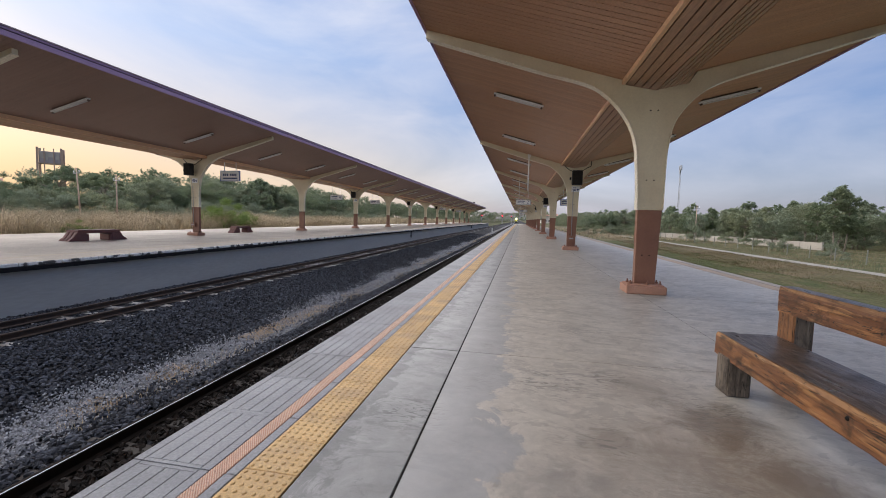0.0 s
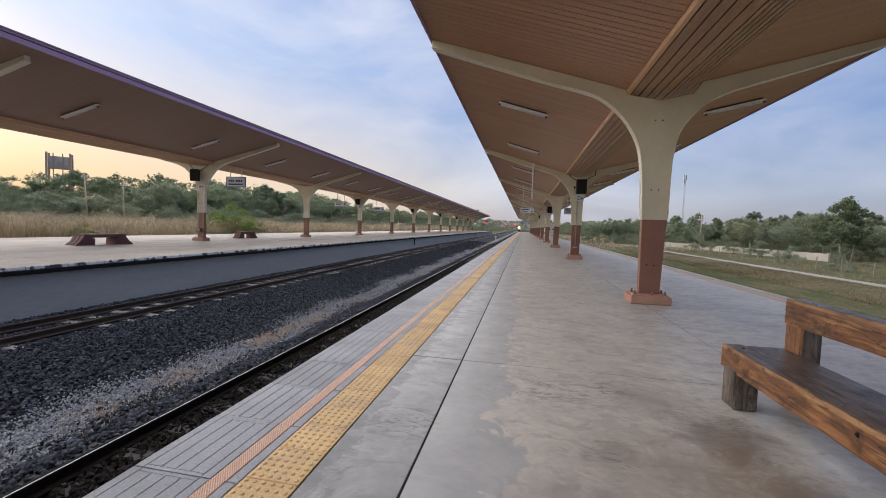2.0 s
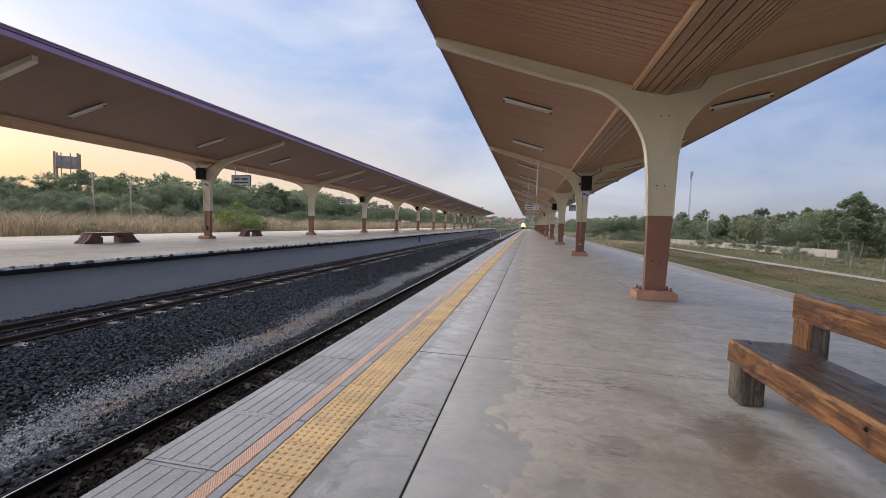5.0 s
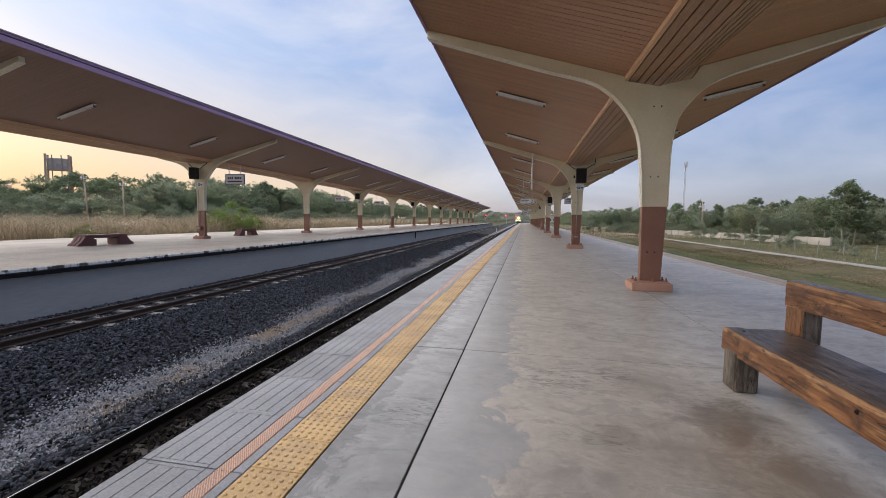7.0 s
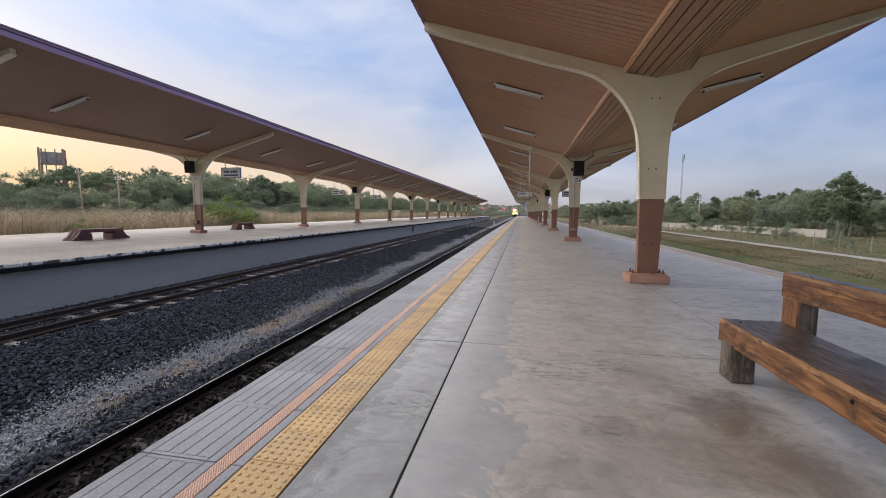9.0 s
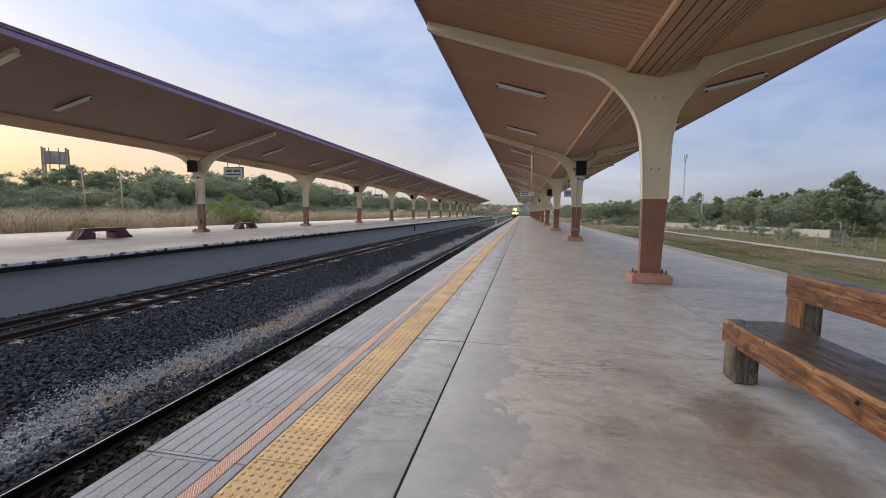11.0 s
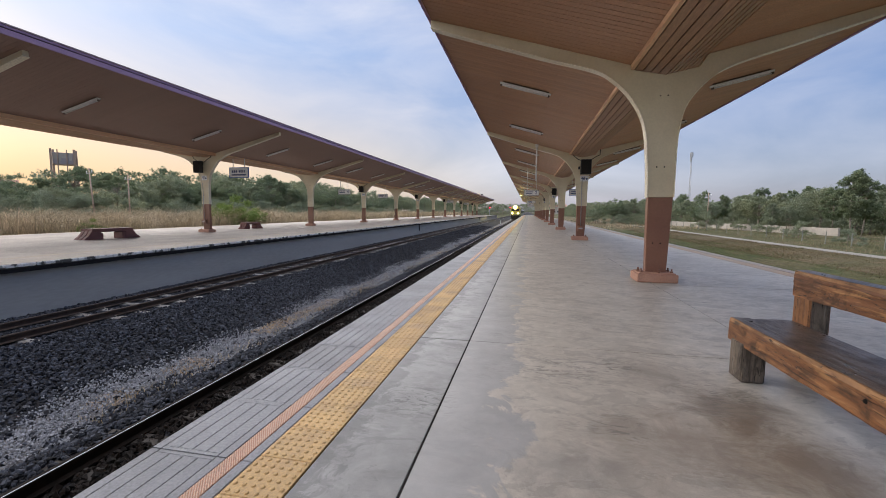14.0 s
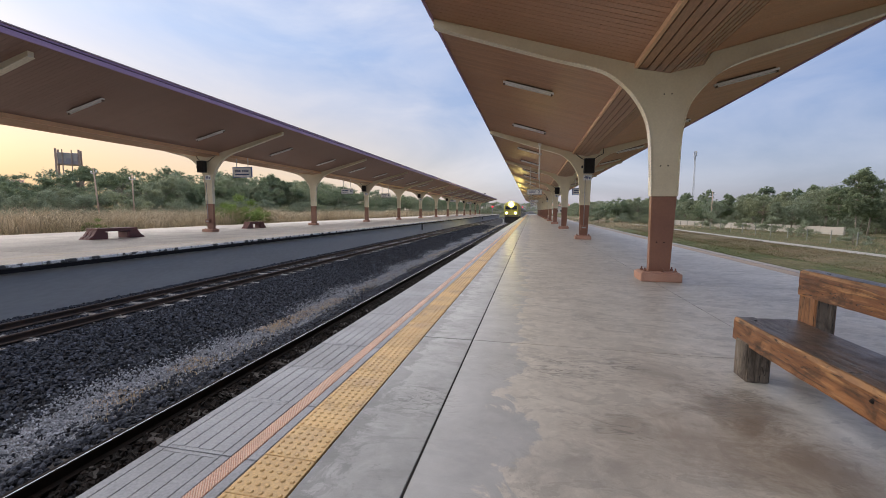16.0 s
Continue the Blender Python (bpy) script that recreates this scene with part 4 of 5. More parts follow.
make_canopy("canopy_near", COL_X, -13.0, 160.0, (-4.42, 5.13), (-0.60, 4.00), (0.66, 4.12), (3.78, 4.84), 3.93,
            "butterfly platform canopy with brown boarded soffit", flank=0.12)
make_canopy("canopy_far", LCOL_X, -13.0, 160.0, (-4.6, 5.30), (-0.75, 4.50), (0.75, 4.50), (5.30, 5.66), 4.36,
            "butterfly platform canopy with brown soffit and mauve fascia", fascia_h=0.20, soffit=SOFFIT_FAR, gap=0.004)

near_col = make_column(NEAR_SHAPE, "near canopy columns", "cream and brown steel canopy column on a terracotta pedestal")
near_col.matrix_basis = pose(COL_X, COL_Y, 0)
for i in range(-1, 13):
    if i:
        copy_thing(near_col, pose(COL_X, COL_Y + BAY * i, 0))
far_col = make_column(FAR_SHAPE, "far canopy columns", "cream and brown canopy column on the island platform")
far_col.matrix_basis = pose(LCOL_X, LCOL_Y, 0)
for i in range(-2, 12):
    if i:
        copy_thing(far_col, pose(LCOL_X, LCOL_Y + BAY * i, 0))


def make_lamp(group, label):
    th = thing("batten_light", label, "light fixture", group=group)
    # dark bar drawn for the shadow between soffit and housing
    part("mounting_rail", boxbm(-0.62, 0.62, -0.022, 0.022, -0.045, 0.0), HOLDER_AND_SHADE, th, "dark bar standing in for the shade above the housing")
    part("housing", prism(bmesh.new(), [(-0.055, -0.04), (-0.03, -0.085), (0.03, -0.085), (0.055, -0.04)], -0.68, 0.68, axis="x"), WHITE, th)
    part("tube", tubebm((-0.62, 0, -0.11), (0.62, 0, -0.11), 0.016), TUBE, th, "unlit fluorescent tube")
    for s in (-1, 1):
        part("lamp_holder", boxbm(min(s * 0.62, s * 0.665), max(s * 0.62, s * 0.665), -0.03, 0.03, -0.13, -0.08, bevel=0.004), HOLDER_AND_SHADE, th)
    return th


near_lamp = make_lamp("near canopy lights", "white unlit fluorescent batten under the brown soffit")
first = True


def wing_pose(cx, p, q, x, y):
    """A pose on the underside of a wing from p to q, at x from the column's middle."""
    slope = (q[1] - p[1]) / (q[0] - p[0])
    return pose(cx + x, y, p[1] + slope * (x - p[0]) - 0.002, 0, -math.degrees(math.atan(slope)), 0)


for i in range(-1, 13):
    for dy in (2.95, 8.40):
        for p, q, x in (((-4.42, 5.13), (-0.60, 4.00), -2.55), ((0.66, 4.12), (3.78, 4.84), 2.48)):
            m = wing_pose(COL_X, p, q, x, COL_Y + BAY * i + dy)
            if first:
                near_lamp.matrix_basis, first = m, False
            else:
                copy_thing(near_lamp, m)
for i in range(-2, 12):
    for dy in (3.05, 8.85):
        m = wing_pose(LCOL_X, (0.75, 4.50), (5.30, 5.66), 2.70, LCOL_Y + BAY * i + dy)
        lamp = copy_thing(near_lamp, m)
        lamp.scale = (1.22, 1.15, 1.15)
        tagged(lamp, "white unlit fluorescent batten above the island platform", group="far canopy lights")

# ------------------------------------------------------------------ loudspeakers and signs


def make_speaker(label, group):
    th = thing("loudspeaker", label, "loudspeaker", group=group)
    part("cabinet", boxbm(-0.225, 0.225, -0.19, 0.08, -0.33, 0.33, bevel=0.02, segs=2), BLACK, th)
    part("grille", boxbm(-0.20, 0.20, -0.197, -0.188, -0.30, 0.30, bevel=0.003), JOINT, th)
    part("bracket", boxbm(-0.05, 0.05, 0.07, 0.16, -0.12, 0.12), GREY, th)
    bm = bmesh.new()
    run = [(-0.10, 0.20, 0.30), (-0.30, 0.20, 0.36), (-0.50, 0.20, 0.52), (-0.62, 0.20, 0.72), (-0.66, 0.20, 0.95)]
    for a, b in zip(run, run[1:]):
        tube(bm, a, b, 0.018, sides=6)
    run = [(0.15, 0.20, 0.28), (0.45, 0.20, 0.48), (0.62, 0.20, 0.56), (0.64, 0.20, 0.82)]
    for a, b in zip(run, run[1:]):
        tube(bm, a, b, 0.018, sides=6)
    part("cable", bm, BLACK, th, "black cable run along the arms")
    part("side_box", boxbm(-0.33, -0.26, -0.10, 0.0, -0.10, 0.02, bevel=0.01), BLACK, th)
    return th


sp = make_speaker("black box loudspeaker fixed on a cream column", "loudspeakers")
sp.matrix_basis = pose(COL_X + 0.10, COL_Y + BAY - 0.21, 3.34)
for i in (3, 5, 7, 9):
    copy_thing(sp, pose(COL_X + 0.10, COL_Y + BAY * i - 0.21, 3.34))
for i in (0, 2, 4, 6, 8, 10):
    copy_thing(sp, pose(LCOL_X - 0.16, LCOL_Y + BAY * i - 0.21, 3.72))


def make_plate(label):
    th = thing("notice_plate", label, "sign", group="column plates")
    part("board", boxbm(-0.18, 0.18, -0.014, 0.004, -0.13, 0.13, bevel=0.003), WHITE, th)
    for k, (w, z) in enumerate(((0.12, 0.06), (0.14, 0.0), (0.10, -0.06))):
        part("print_bar", boxbm(-w, w * 0.3, -0.018, -0.013, z - 0.016, z + 0.016), INK, th)
    part("seal", tubebm((0.10, -0.018, -0.02), (0.10, -0.013, -0.02), 0.045, sides=12), INK, th)
    return th


plate = make_plate("small white notice plate below a loudspeaker")
plate.matrix_basis = pose(COL_X + 0.08, COL_Y + BAY - 0.015, 2.84)
for i in (3, 5):
    copy_thing(plate, pose(COL_X + 0.08, COL_Y + BAY * i - 0.015, 2.84))
for i in (0, 2, 4):
    copy_thing(plate, pose(LCOL_X, LCOL_Y + BAY * i - 0.015, 3.12))


def switch_box(m):
    th = thing("switch_box", "small grey switch box on a brown column", "switch box", m, group="switch boxes")
    part("case", boxbm(-0.14, 0.14, -0.10, 0.02, -0.11, 0.11, bevel=0.012), BROWN, th)
    part("cover", boxbm(-0.09, 0.09, -0.112, -0.10, -0.03, 0.03, bevel=0.004), GREY, th)
    part("conduit", tubebm((0.0, -0.03, 0.11), (0.0, -0.03, 2.2), 0.018), GREY, th)
    return th


switch_box(pose(COL_X - 0.02, COL_Y + BAY - 0.02, 0.55))
for i in (0, 3):
    switch_box(pose(LCOL_X - 0.10, LCOL_Y + BAY * i - 0.02, 0.62))


def text_part(body, size, m, material, parent):
    cu = bpy.data.curves.new("numeral", "FONT")
    cu.body, cu.size, cu.align_x, cu.align_y, cu.extrude = body, size, "CENTER", "CENTER", 0.002
    tmp = bpy.data.objects.new("numeral", cu)
    scene.collection.objects.link(tmp)
    me = bpy.data.meshes.new_from_object(tmp.evaluated_get(bpy.context.evaluated_depsgraph_get()))
    bpy.data.objects.remove(tmp)
    me.materials.clear()
    me.materials.append(material)
    ob = new("numeral", me)
    ob.parent = parent
    ob.matrix_basis = m
    return ob


def make_sign(m, w, h, rod, label, numeral="", bars=(), blue=False):
    """A double-sided board that hangs across the platform; m is the middle of the board."""
    th = thing("hanging_sign", label, "sign", m, group="hanging signs")
    part("board", boxbm(-w / 2, w / 2, -0.03, 0.03, -h / 2, h / 2, bevel=0.006), WHITE, th)
    t = 0.035
    for x0, x1, z0, z1 in ((-w / 2 - t, w / 2 + t, h / 2, h / 2 + t), (-w / 2 - t, w / 2 + t, -h / 2 - t, -h / 2),
                           (-w / 2 - t, -w / 2, -h / 2, h / 2), (w / 2, w / 2 + t, -h / 2, h / 2)):
        part("frame_bar", boxbm(x0, x1, -0.04, 0.04, z0, z1, bevel=0.004), BLUE if blue else GREY, th)
    for s in (-0.32, 0.32):
        part("hanger", tubebm((s * w, 0, h / 2), (s * w, 0, h / 2 + rod), 0.02, sides=8), WHITE, th)
    for x0, x1, z0, z1 in bars:
        part("print_bar", boxbm(x0 * w, x1 * w, -0.034, -0.028, z0 * h, z1 * h), INK, th)
    if numeral:
        text_part(numeral, h * 0.95, pose(w * 0.32, -0.034, 0, 90, 0, 0), INK, th)
    return th


BARS2 = ((-0.42, 0.1, 0.12, 0.3), (-0.42, 0.05, -0.25, -0.1))
TITLE = tuple((-0.38 + 0.105 * k, -0.30 + 0.105 * k, 0.0, 0.25) for k in range(3)) + tuple((0.0 + 0.095 * k, 0.07 + 0.095 * k, 0.0, 0.25) for k in range(4)) + ((-0.40, 0.40, -0.32, -0.18),)
make_sign(pose(-16.28, LCOL_Y + 0.36, 3.43), 1.17, 0.52, 0.52, "white station name board in a blue frame hanging from the canopy", bars=TITLE, blue=True)
make_sign(pose(-17.2, 36.6, 3.08), 1.15, 0.42, 0.9, "white platform number sign hanging from the far canopy", "4", BARS2)
make_sign(pose(-17.2, 47.2, 3.08), 1.15, 0.42, 0.9, "white platform number sign hanging from the far canopy", "4", BARS2)
for k in (6, 8):
    make_sign(pose(-16.4, LCOL_Y + BAY * k - 3.6, 3.40), 1.3, 0.42, 0.9, "white platform sign hanging from the far canopy", "", BARS2)
make_sign(pose(0.19, 30.0, 2.64), 0.98, 0.32, 1.62, "white platform number sign hanging from the near canopy", "2", BARS2)
make_sign(pose(3.42, 31.9, 2.75), 0.95, 0.40, 1.25, "white station name board hanging from the near canopy", "", BARS2, blue=True)
for k in (5, 7, 9):
    make_sign(pose(0.42, COL_Y + BAY * k, 2.85), 1.25, 0.34, 1.35, "white platform sign hanging far along the near canopy", "", BARS2)
hp = thing("hanging_pole", "pale metal pole hanging down from the canopy arm", "pole", pose(0.31, 20.02, 0))
part("pole", tubebm((0, 0, 2.75), (0, 0, 4.35), 0.035), WHITE, hp)
part("bracket", boxbm(-0.07, 0.07, -0.07, 0.07, 4.30, 4.45, bevel=0.01), WHITE, hp)

# ------------------------------------------------------------------ timber bench


def make_timber_bench():
    th = thing("timber_bench", "heavy reddish-brown bench of old railway sleepers on posts", "bench", pose(1.60, 3.66, 0, 0, 0, 0))
    # the seat runs towards -y, the backrest stands at its +x side
    def beam(name, x0, x1, y0, y1, z0, z1, side, label="", chip=0.012, worn=None):
        """A split and rubbed beam: ridged along its length, with a chipped upper edge and a ragged lower one."""
        bm = bmesh.new()
        n, ns, nt = 90, 9, 7
        ring = ([(x0, z0 + (z1 - z0) * i / ns, -1, 0, 0) for i in range(ns)] + [(x0 + (x1 - x0) * i / nt, z1, 0, 1, 1) for i in range(nt)] +
                [(x1, z1 - (z1 - z0) * i / 5, 1, 0, 0) for i in range(5)] + [(x1 - (x1 - x0) * i / 4, z0, 0, -1, 0) for i in range(4)])
        kinds = [2 if i >= ns - 1 and i <= ns else 1 if ns < i < ns + nt else 0 for i in range(len(ring))]
        rows = []
        for k in range(n + 1):
            y = y0 + (y1 - y0) * k / n
            row = []
            for i, (x, z, nx, nz, top) in enumerate(ring):
                d = 0.0035 * noise.noise((x * 34 + 7, y * 3.0, z * 34)) + 0.006 * noise.noise((x * 5, y * 1.3, z * 5 + x0))
                px, pz = x + nx * d, z + nz * d
                if i in (ns, ns - 1):          # chipped upper arris
                    c = chip * (0.55 + 0.9 * max(-0.5, noise.noise((3.1 + x0, y * 5.5, 0.4)) + 0.5 * noise.noise((x0, y * 17, 2.4))))
                    px, pz = (px + c, pz - 0.35 * c) if i == ns else (px + 0.15 * c, pz - c)
                if nz < 0 or i == 0:           # ragged lower side
                    pz += 0.010 * noise.noise((1.7 + x0, y * 2.1, x * 3)) + 0.004 * noise.noise((x0, y * 9.0, 5.1))
                row.append(bm.verts.new((px, y, pz)))
            rows.append(row)
        m = len(ring)
        for a, b in zip(rows, rows[1:]):
            for i in range(m):
                f = bm.faces.new((a[i], a[(i + 1) % m], b[(i + 1) % m], b[i]))
                f.material_index = kinds[i]
        bm.faces.new(rows[0])
        bm.faces.new(rows[-1][::-1])
        part(name, bm, (side, TIMBER_TOP, worn or TIMBER_WORN), th, label)
    beam("seat_plank", 0.022, 0.168, 0.035, -2.3, 0.28, 0.45, TIMBER, "orange-brown worn front seat plank")
    beam("seat_plank", 0.174, 0.47, 0.04, -2.3, 0.325, 0.444, TIMBER, worn=TIMBER_TOP)
    beam("back_rail", 0.505, 0.63, 0.125, -2.35, 0.64, 0.838, TIMBER, "orange-brown worn backrest rail")
    for y in (0.0, -1.9):
        part("front_post", boxbm(0.012, 0.178, y - 0.225, y - 0.03, 0.0, 0.30, bevel=0.012), TIMBER_GREY, th, "grey weathered post")
        bm = boxbm(0.515, 0.66, y - 0.075, y + 0.13, 0.0, 0.645, bevel=0.012)
        bm.normal_update()
        for f in bm.faces:   # the -y side's grey holds weathering and painted shade
            if f.normal.y < -0.8:
                f.material_index = 1
        part("back_post", bm, (TIMBER_POST, TIMBER_GREY), th, "brown post with one side greyed by weathering and painted shade")
        part("bearer", boxbm(0.178, 0.515, y - 0.21, y - 0.06, 0.17, 0.325, bevel=0.01), TIMBER_GREY, th)
    knot = bmesh.new()
    for r, d in ((0.013, 0.0), (0.008, 0.004)):
        tube(knot, (0.0205 - d, -1.36, 0.385), (0.016 - d, -1.36, 0.385), r, r * 0.7, 9)
    part("knot", knot, JOINT, th, "dark split knot")
    part("nail_hole", tubebm((0.12, -0.09, 0.449), (0.12, -0.09, 0.4535), 0.012, sides=8), JOINT, th)
    return th


make_timber_bench()


def make_red_bench(m, label):
    """A concrete bench of two stepped blocks with a slab across."""
    th = thing("concrete_bench", label, "bench", m, group="concrete benches")
    for s in (-1, 1):
        for k in range(3):
            y0 = -0.27 + 0.19 * k
            pts = [(s * 0.50, 0.0), (s * 1.16, 0.0), (s * 1.08, 0.10), (s * 1.0, 0.14), (s * 0.80, 0.44), (s * 0.50, 0.42)]
            part("leg_block", prism(bmesh.new(), pts, y0, y0 + 0.15, bevel=0.01), RED_BENCH, th)
        part("foot_block", boxbm(min(s * 0.40, s * 0.55), max(s * 0.40, s * 0.55), -0.25, 0.25, 0.0, 0.28, bevel=0.012), RED_BENCH, th)
    for k in range(2):
        y0 = -0.28 + 0.29 * k
        part("seat_slab", boxbm(-0.84, 0.84, y0, y0 + 0.275, 0.315, 0.46, bevel=0.012), RED_BENCH, th)
    return th


rb = make_red_bench(pose(-18.15, 14.72, 0.004, 0, 0, 86), "dark red concrete bench with slanted legs on the island platform")
rb.scale = (1.03, 1.15, 1.0)
copy_thing(rb, pose(-19.1, 25.5, 0.004, 0, 0, 86)).scale = (0.82, 0.9, 0.95)

# ------------------------------------------------------------------ plants


def crown_arrays(clumps, per, leaf, spread):
    """Leaves: small three-cornered blades scattered on the shells of clumps (x, y, z, r)."""
    V, F = [], []
    for cx, cy, cz, r in clumps:
        k = int(per * r * r)
        d = rng.normal(size=(k, 3))
        d /= np.linalg.norm(d, axis=1)[:, None]
        rad = r * rng.uniform(0.1, 1.0, k) ** 0.6 * rng.choice([1.0, 1.0, 1.0, 1.45], k)
        c = np.array([cx, cy, cz]) + d * rad[:, None] * np.array([1, 1, spread])
        u = rng.normal(size=(k, 3))
        u /= np.linalg.norm(u, axis=1)[:, None]
        w = np.cross(u, d + rng.normal(scale=0.5, size=(k, 3)))
        w /= np.linalg.norm(w, axis=1)[:, None] + 1e-6
        s = leaf * rng.uniform(0.6, 1.4, (k, 1))
        q = np.stack([c - u * s, c + w * s * 0.55, c + u * s * 0.9 - w * s * 0.4], 1)
        V.append(q.reshape(-1, 3))
    V = np.concatenate(V)
    F = np.arange(len(V)).reshape(-1, 3)
    return V, F


def tree_mesh(h, kind):
    """Trunk mesh and crown mesh of a tree of height h."""
    bm = bmesh.new()
    r = 0.018 * h + 0.04 if kind != "tall" else 0.008 * h + 0.03
    sway = 0.06 if kind != "tall" else 0.025
    top = Vector((sway * h * rng.uniform(-1, 1), sway * h * rng.uniform(-1, 1), h * (0.62 if kind != "tall" else 0.8)))
    mid = top * 0.5 + Vector((rng.uniform(-0.2, 0.2), rng.uniform(-0.2, 0.2), 0))
    tube(bm, (0, 0, -0.3), mid, r, r * 0.75, 7)
    tube(bm, mid, top, r * 0.75, r * 0.4, 7)
    clumps = []
    n = {"round": 60, "flat": 46, "tall": 84, "bush": 30}[kind]
    for k in range(n):
        a = rng.uniform(0, 2 * math.pi)
        u = rng.uniform(0, 1) ** 0.6
        if kind == "tall":
            z = h * rng.uniform(0.33, 0.97)
            d = h * (0.21 * u * math.sin(math.pi * min(1, (z / h - 0.22) / 0.80)) + 0.02)
            rr = h * rng.uniform(0.026, 0.062)
        elif kind == "flat":
            z = h * (0.90 - 0.25 * u * u + rng.uniform(-0.12, 0.08))
            d = h * 0.55 * u
            rr = h * rng.uniform(0.045, 0.10)
        elif kind == "bush":
            z = h * (0.95 - 0.7 * u * u) * rng.uniform(0.3, 1.0)
            d = h * 0.8 * u
            rr = h * rng.uniform(0.09, 0.20)
        else:
            z = h * (0.62 + 0.36 * math.sqrt(max(0, 1 - u * u)) * rng.uniform(-0.8, 1.0))
            d = h * 0.42 * u
            rr = h * rng.uniform(0.045, 0.115)
        p = Vector((d * math.cos(a), d * math.sin(a), z))
        clumps.append((p.x, p.y, p.z, rr))
        base = mid.lerp(top, min(1, max(0.0, (z / h - 0.35) / 0.5)))
        if k % 2 == 0:
            tube(bm, base, p, r * 0.28, r * 0.07, 5)
    trunk = mesh_of("trunk", bm, BARK)
    spread = 0.55 if kind == "flat" else 0.8
    per = (11000 if kind != "bush" else 7500) / sum(c[3] ** 2 for c in clumps)
    V, F = crown_arrays(clumps, per, 0.009 * h + 0.045, spread)
    return trunk, V, F


CROWNS = []


def make_tree(h, kind, leaf, label, cat="tree"):
    trunk, V, F = tree_mesh(h, kind)
    CROWNS.append((V, h, leaf))
    th = thing("tree" if cat == "tree" else "shrub", label, cat, group="")
    piece("trunk", trunk, th, pose(0, 0, 0))
    piece("crown", from_arrays("crown", V, F, leaf), th, pose(0, 0, 0))
    return th


KINDS = [make_tree(7.0, "round", LEAF_A, "haze-paled green round-crowned tree beyond the platform"),
         make_tree(7.5, "flat", LEAF_B, "dark green tree with a flat spreading crown"),
         make_tree(6.0, "round", LEAF_B, "dark green leafy tree at the field edge"),
         make_tree(9.0, "tall", LEAF_B, "tall slender tree with a pale trunk"),
         make_tree(7.0, "tall", LEAF_A, "tall slender haze-paled green tree"),
         make_tree(3.0, "bush", LEAF_A, "haze-paled green shrub in dry grass", "shrub"),
         make_tree(2.2, "bush", LEAF_C, "bright green shrub beside the platform", "shrub")]
USED = set()


WOODS = {}


def plant(k, x, y, z, s, group):
    if y > 105 or (x < -72 and y > 60) or (x > 52 and y > 70):   # too far to tell one from another: joined into woods
        V, h, leaf = CROWNS[k]
        q = V.reshape(-1, 3, 3)
        q = q[rng.choice(len(q), 1300, replace=False)]
        c = q.mean(1, keepdims=True)
        q = c + (q - c) * 2.0
        a = rng.uniform(0, 6.28)
        R = np.array([[math.cos(a), math.sin(a), 0], [-math.sin(a), math.cos(a), 0], [0, 0, 1]])
        q = (q.reshape(-1, 3) * s) @ R + np.array([x, y, z])
        r = 0.02 * h * s
        stem = np.array([(x - r, y, z - 0.2), (x + r, y, z - 0.2), (x + r * 0.5, y, z + 0.7 * h * s), (x - r * 0.5, y, z + 0.7 * h * s)])
        WOODS.setdefault(leaf.name, []).append(q)
        WOODS.setdefault("bark", []).append(stem)
        return None
    m = pose(x, y, z, 0, 0, rng.uniform(0, 360))
    if k in USED:
        ob = copy_thing(KINDS[k], m)
    else:
        USED.add(k)
        ob = KINDS[k]
        ob.matrix_basis = m
    ob.scale = (s * rng.uniform(0.9, 1.15), s * rng.uniform(0.9, 1.15), s)
    tagged(ob, group=group)
    return ob


# left: belt of trees beyond the dry grass
for y in np.arange(8, 175, 3.6):
    for row, d in enumerate((58, 66, 78, 92)):
        plant(int(rng.choice([0, 1, 2, 0, 2])), -d - rng.uniform(-5, 5) - 0.05 * y, y + rng.uniform(-3, 3) + row * 8, GROUND_L, rng.uniform(0.70, 1.12) * (0.85, 0.95, 1.10, 1.25)[row] * (1 + 0.55 * min(1.0, max(0.0, (y - 45) / 50))), "tree belt beyond the island platform")
for y in np.arange(8, 190, 3.2):
    plant(5, -47 - rng.uniform(0, 9), y + rng.uniform(-2, 2), GROUND_L, rng.uniform(0.6, 1.15), "shrubs in the dry grass")
    plant(5, -60 - rng.uniform(0, 14), y + rng.uniform(-2, 2) + 4, GROUND_L, rng.uniform(0.9, 1.4), "undergrowth below the tree belt")
for y in np.arange(6, 104, 2.3):
    plant(5, -53 - rng.uniform(0, 5), y + rng.uniform(-1, 1), GROUND_L, rng.uniform(0.75, 1.35), "shrubs in the dry grass")
plant(6, -27.5, 34.4, GROUND_L, 1.35, "green shrubs beside the island platform")
plant(6, -28.2, 37.0, GROUND_L, 1.15, "green shrubs beside the island platform")
plant(6, -26.6, 20.6, GROUND_L, 0.45, "green shrubs beside the island platform")
# right: field edge
for y in np.arange(48, 190, 4.2):
    for row, d in enumerate((0, 5, 10, 16, 22, 30)):
        x = 40 + d + rng.uniform(-4, 4) - 0.02 * y
        plant(int(rng.choice([3, 4, 3, 4, 0, 2])), x, y + rng.uniform(-3, 3), GROUND_R, rng.uniform(0.64, 0.88), "tree belt beyond the path")
    for d in (2, 9, 18, 27):
        plant(5, 42 + d + rng.uniform(-3, 3), y + rng.uniform(-2, 2), GROUND_R, rng.uniform(0.7, 1.3), "undergrowth below the tree belt")
for x, y, s, k in ((33.0, 50.5, 0.80, 3), (34.6, 51.5, 0.74, 3), (37.0, 47.5, 0.78, 3), (38.6, 46.0, 0.80, 4), (31.5, 62, 0.55, 4)):
    plant(k, x, y, GROUND_R, s, "young trees beside the path")
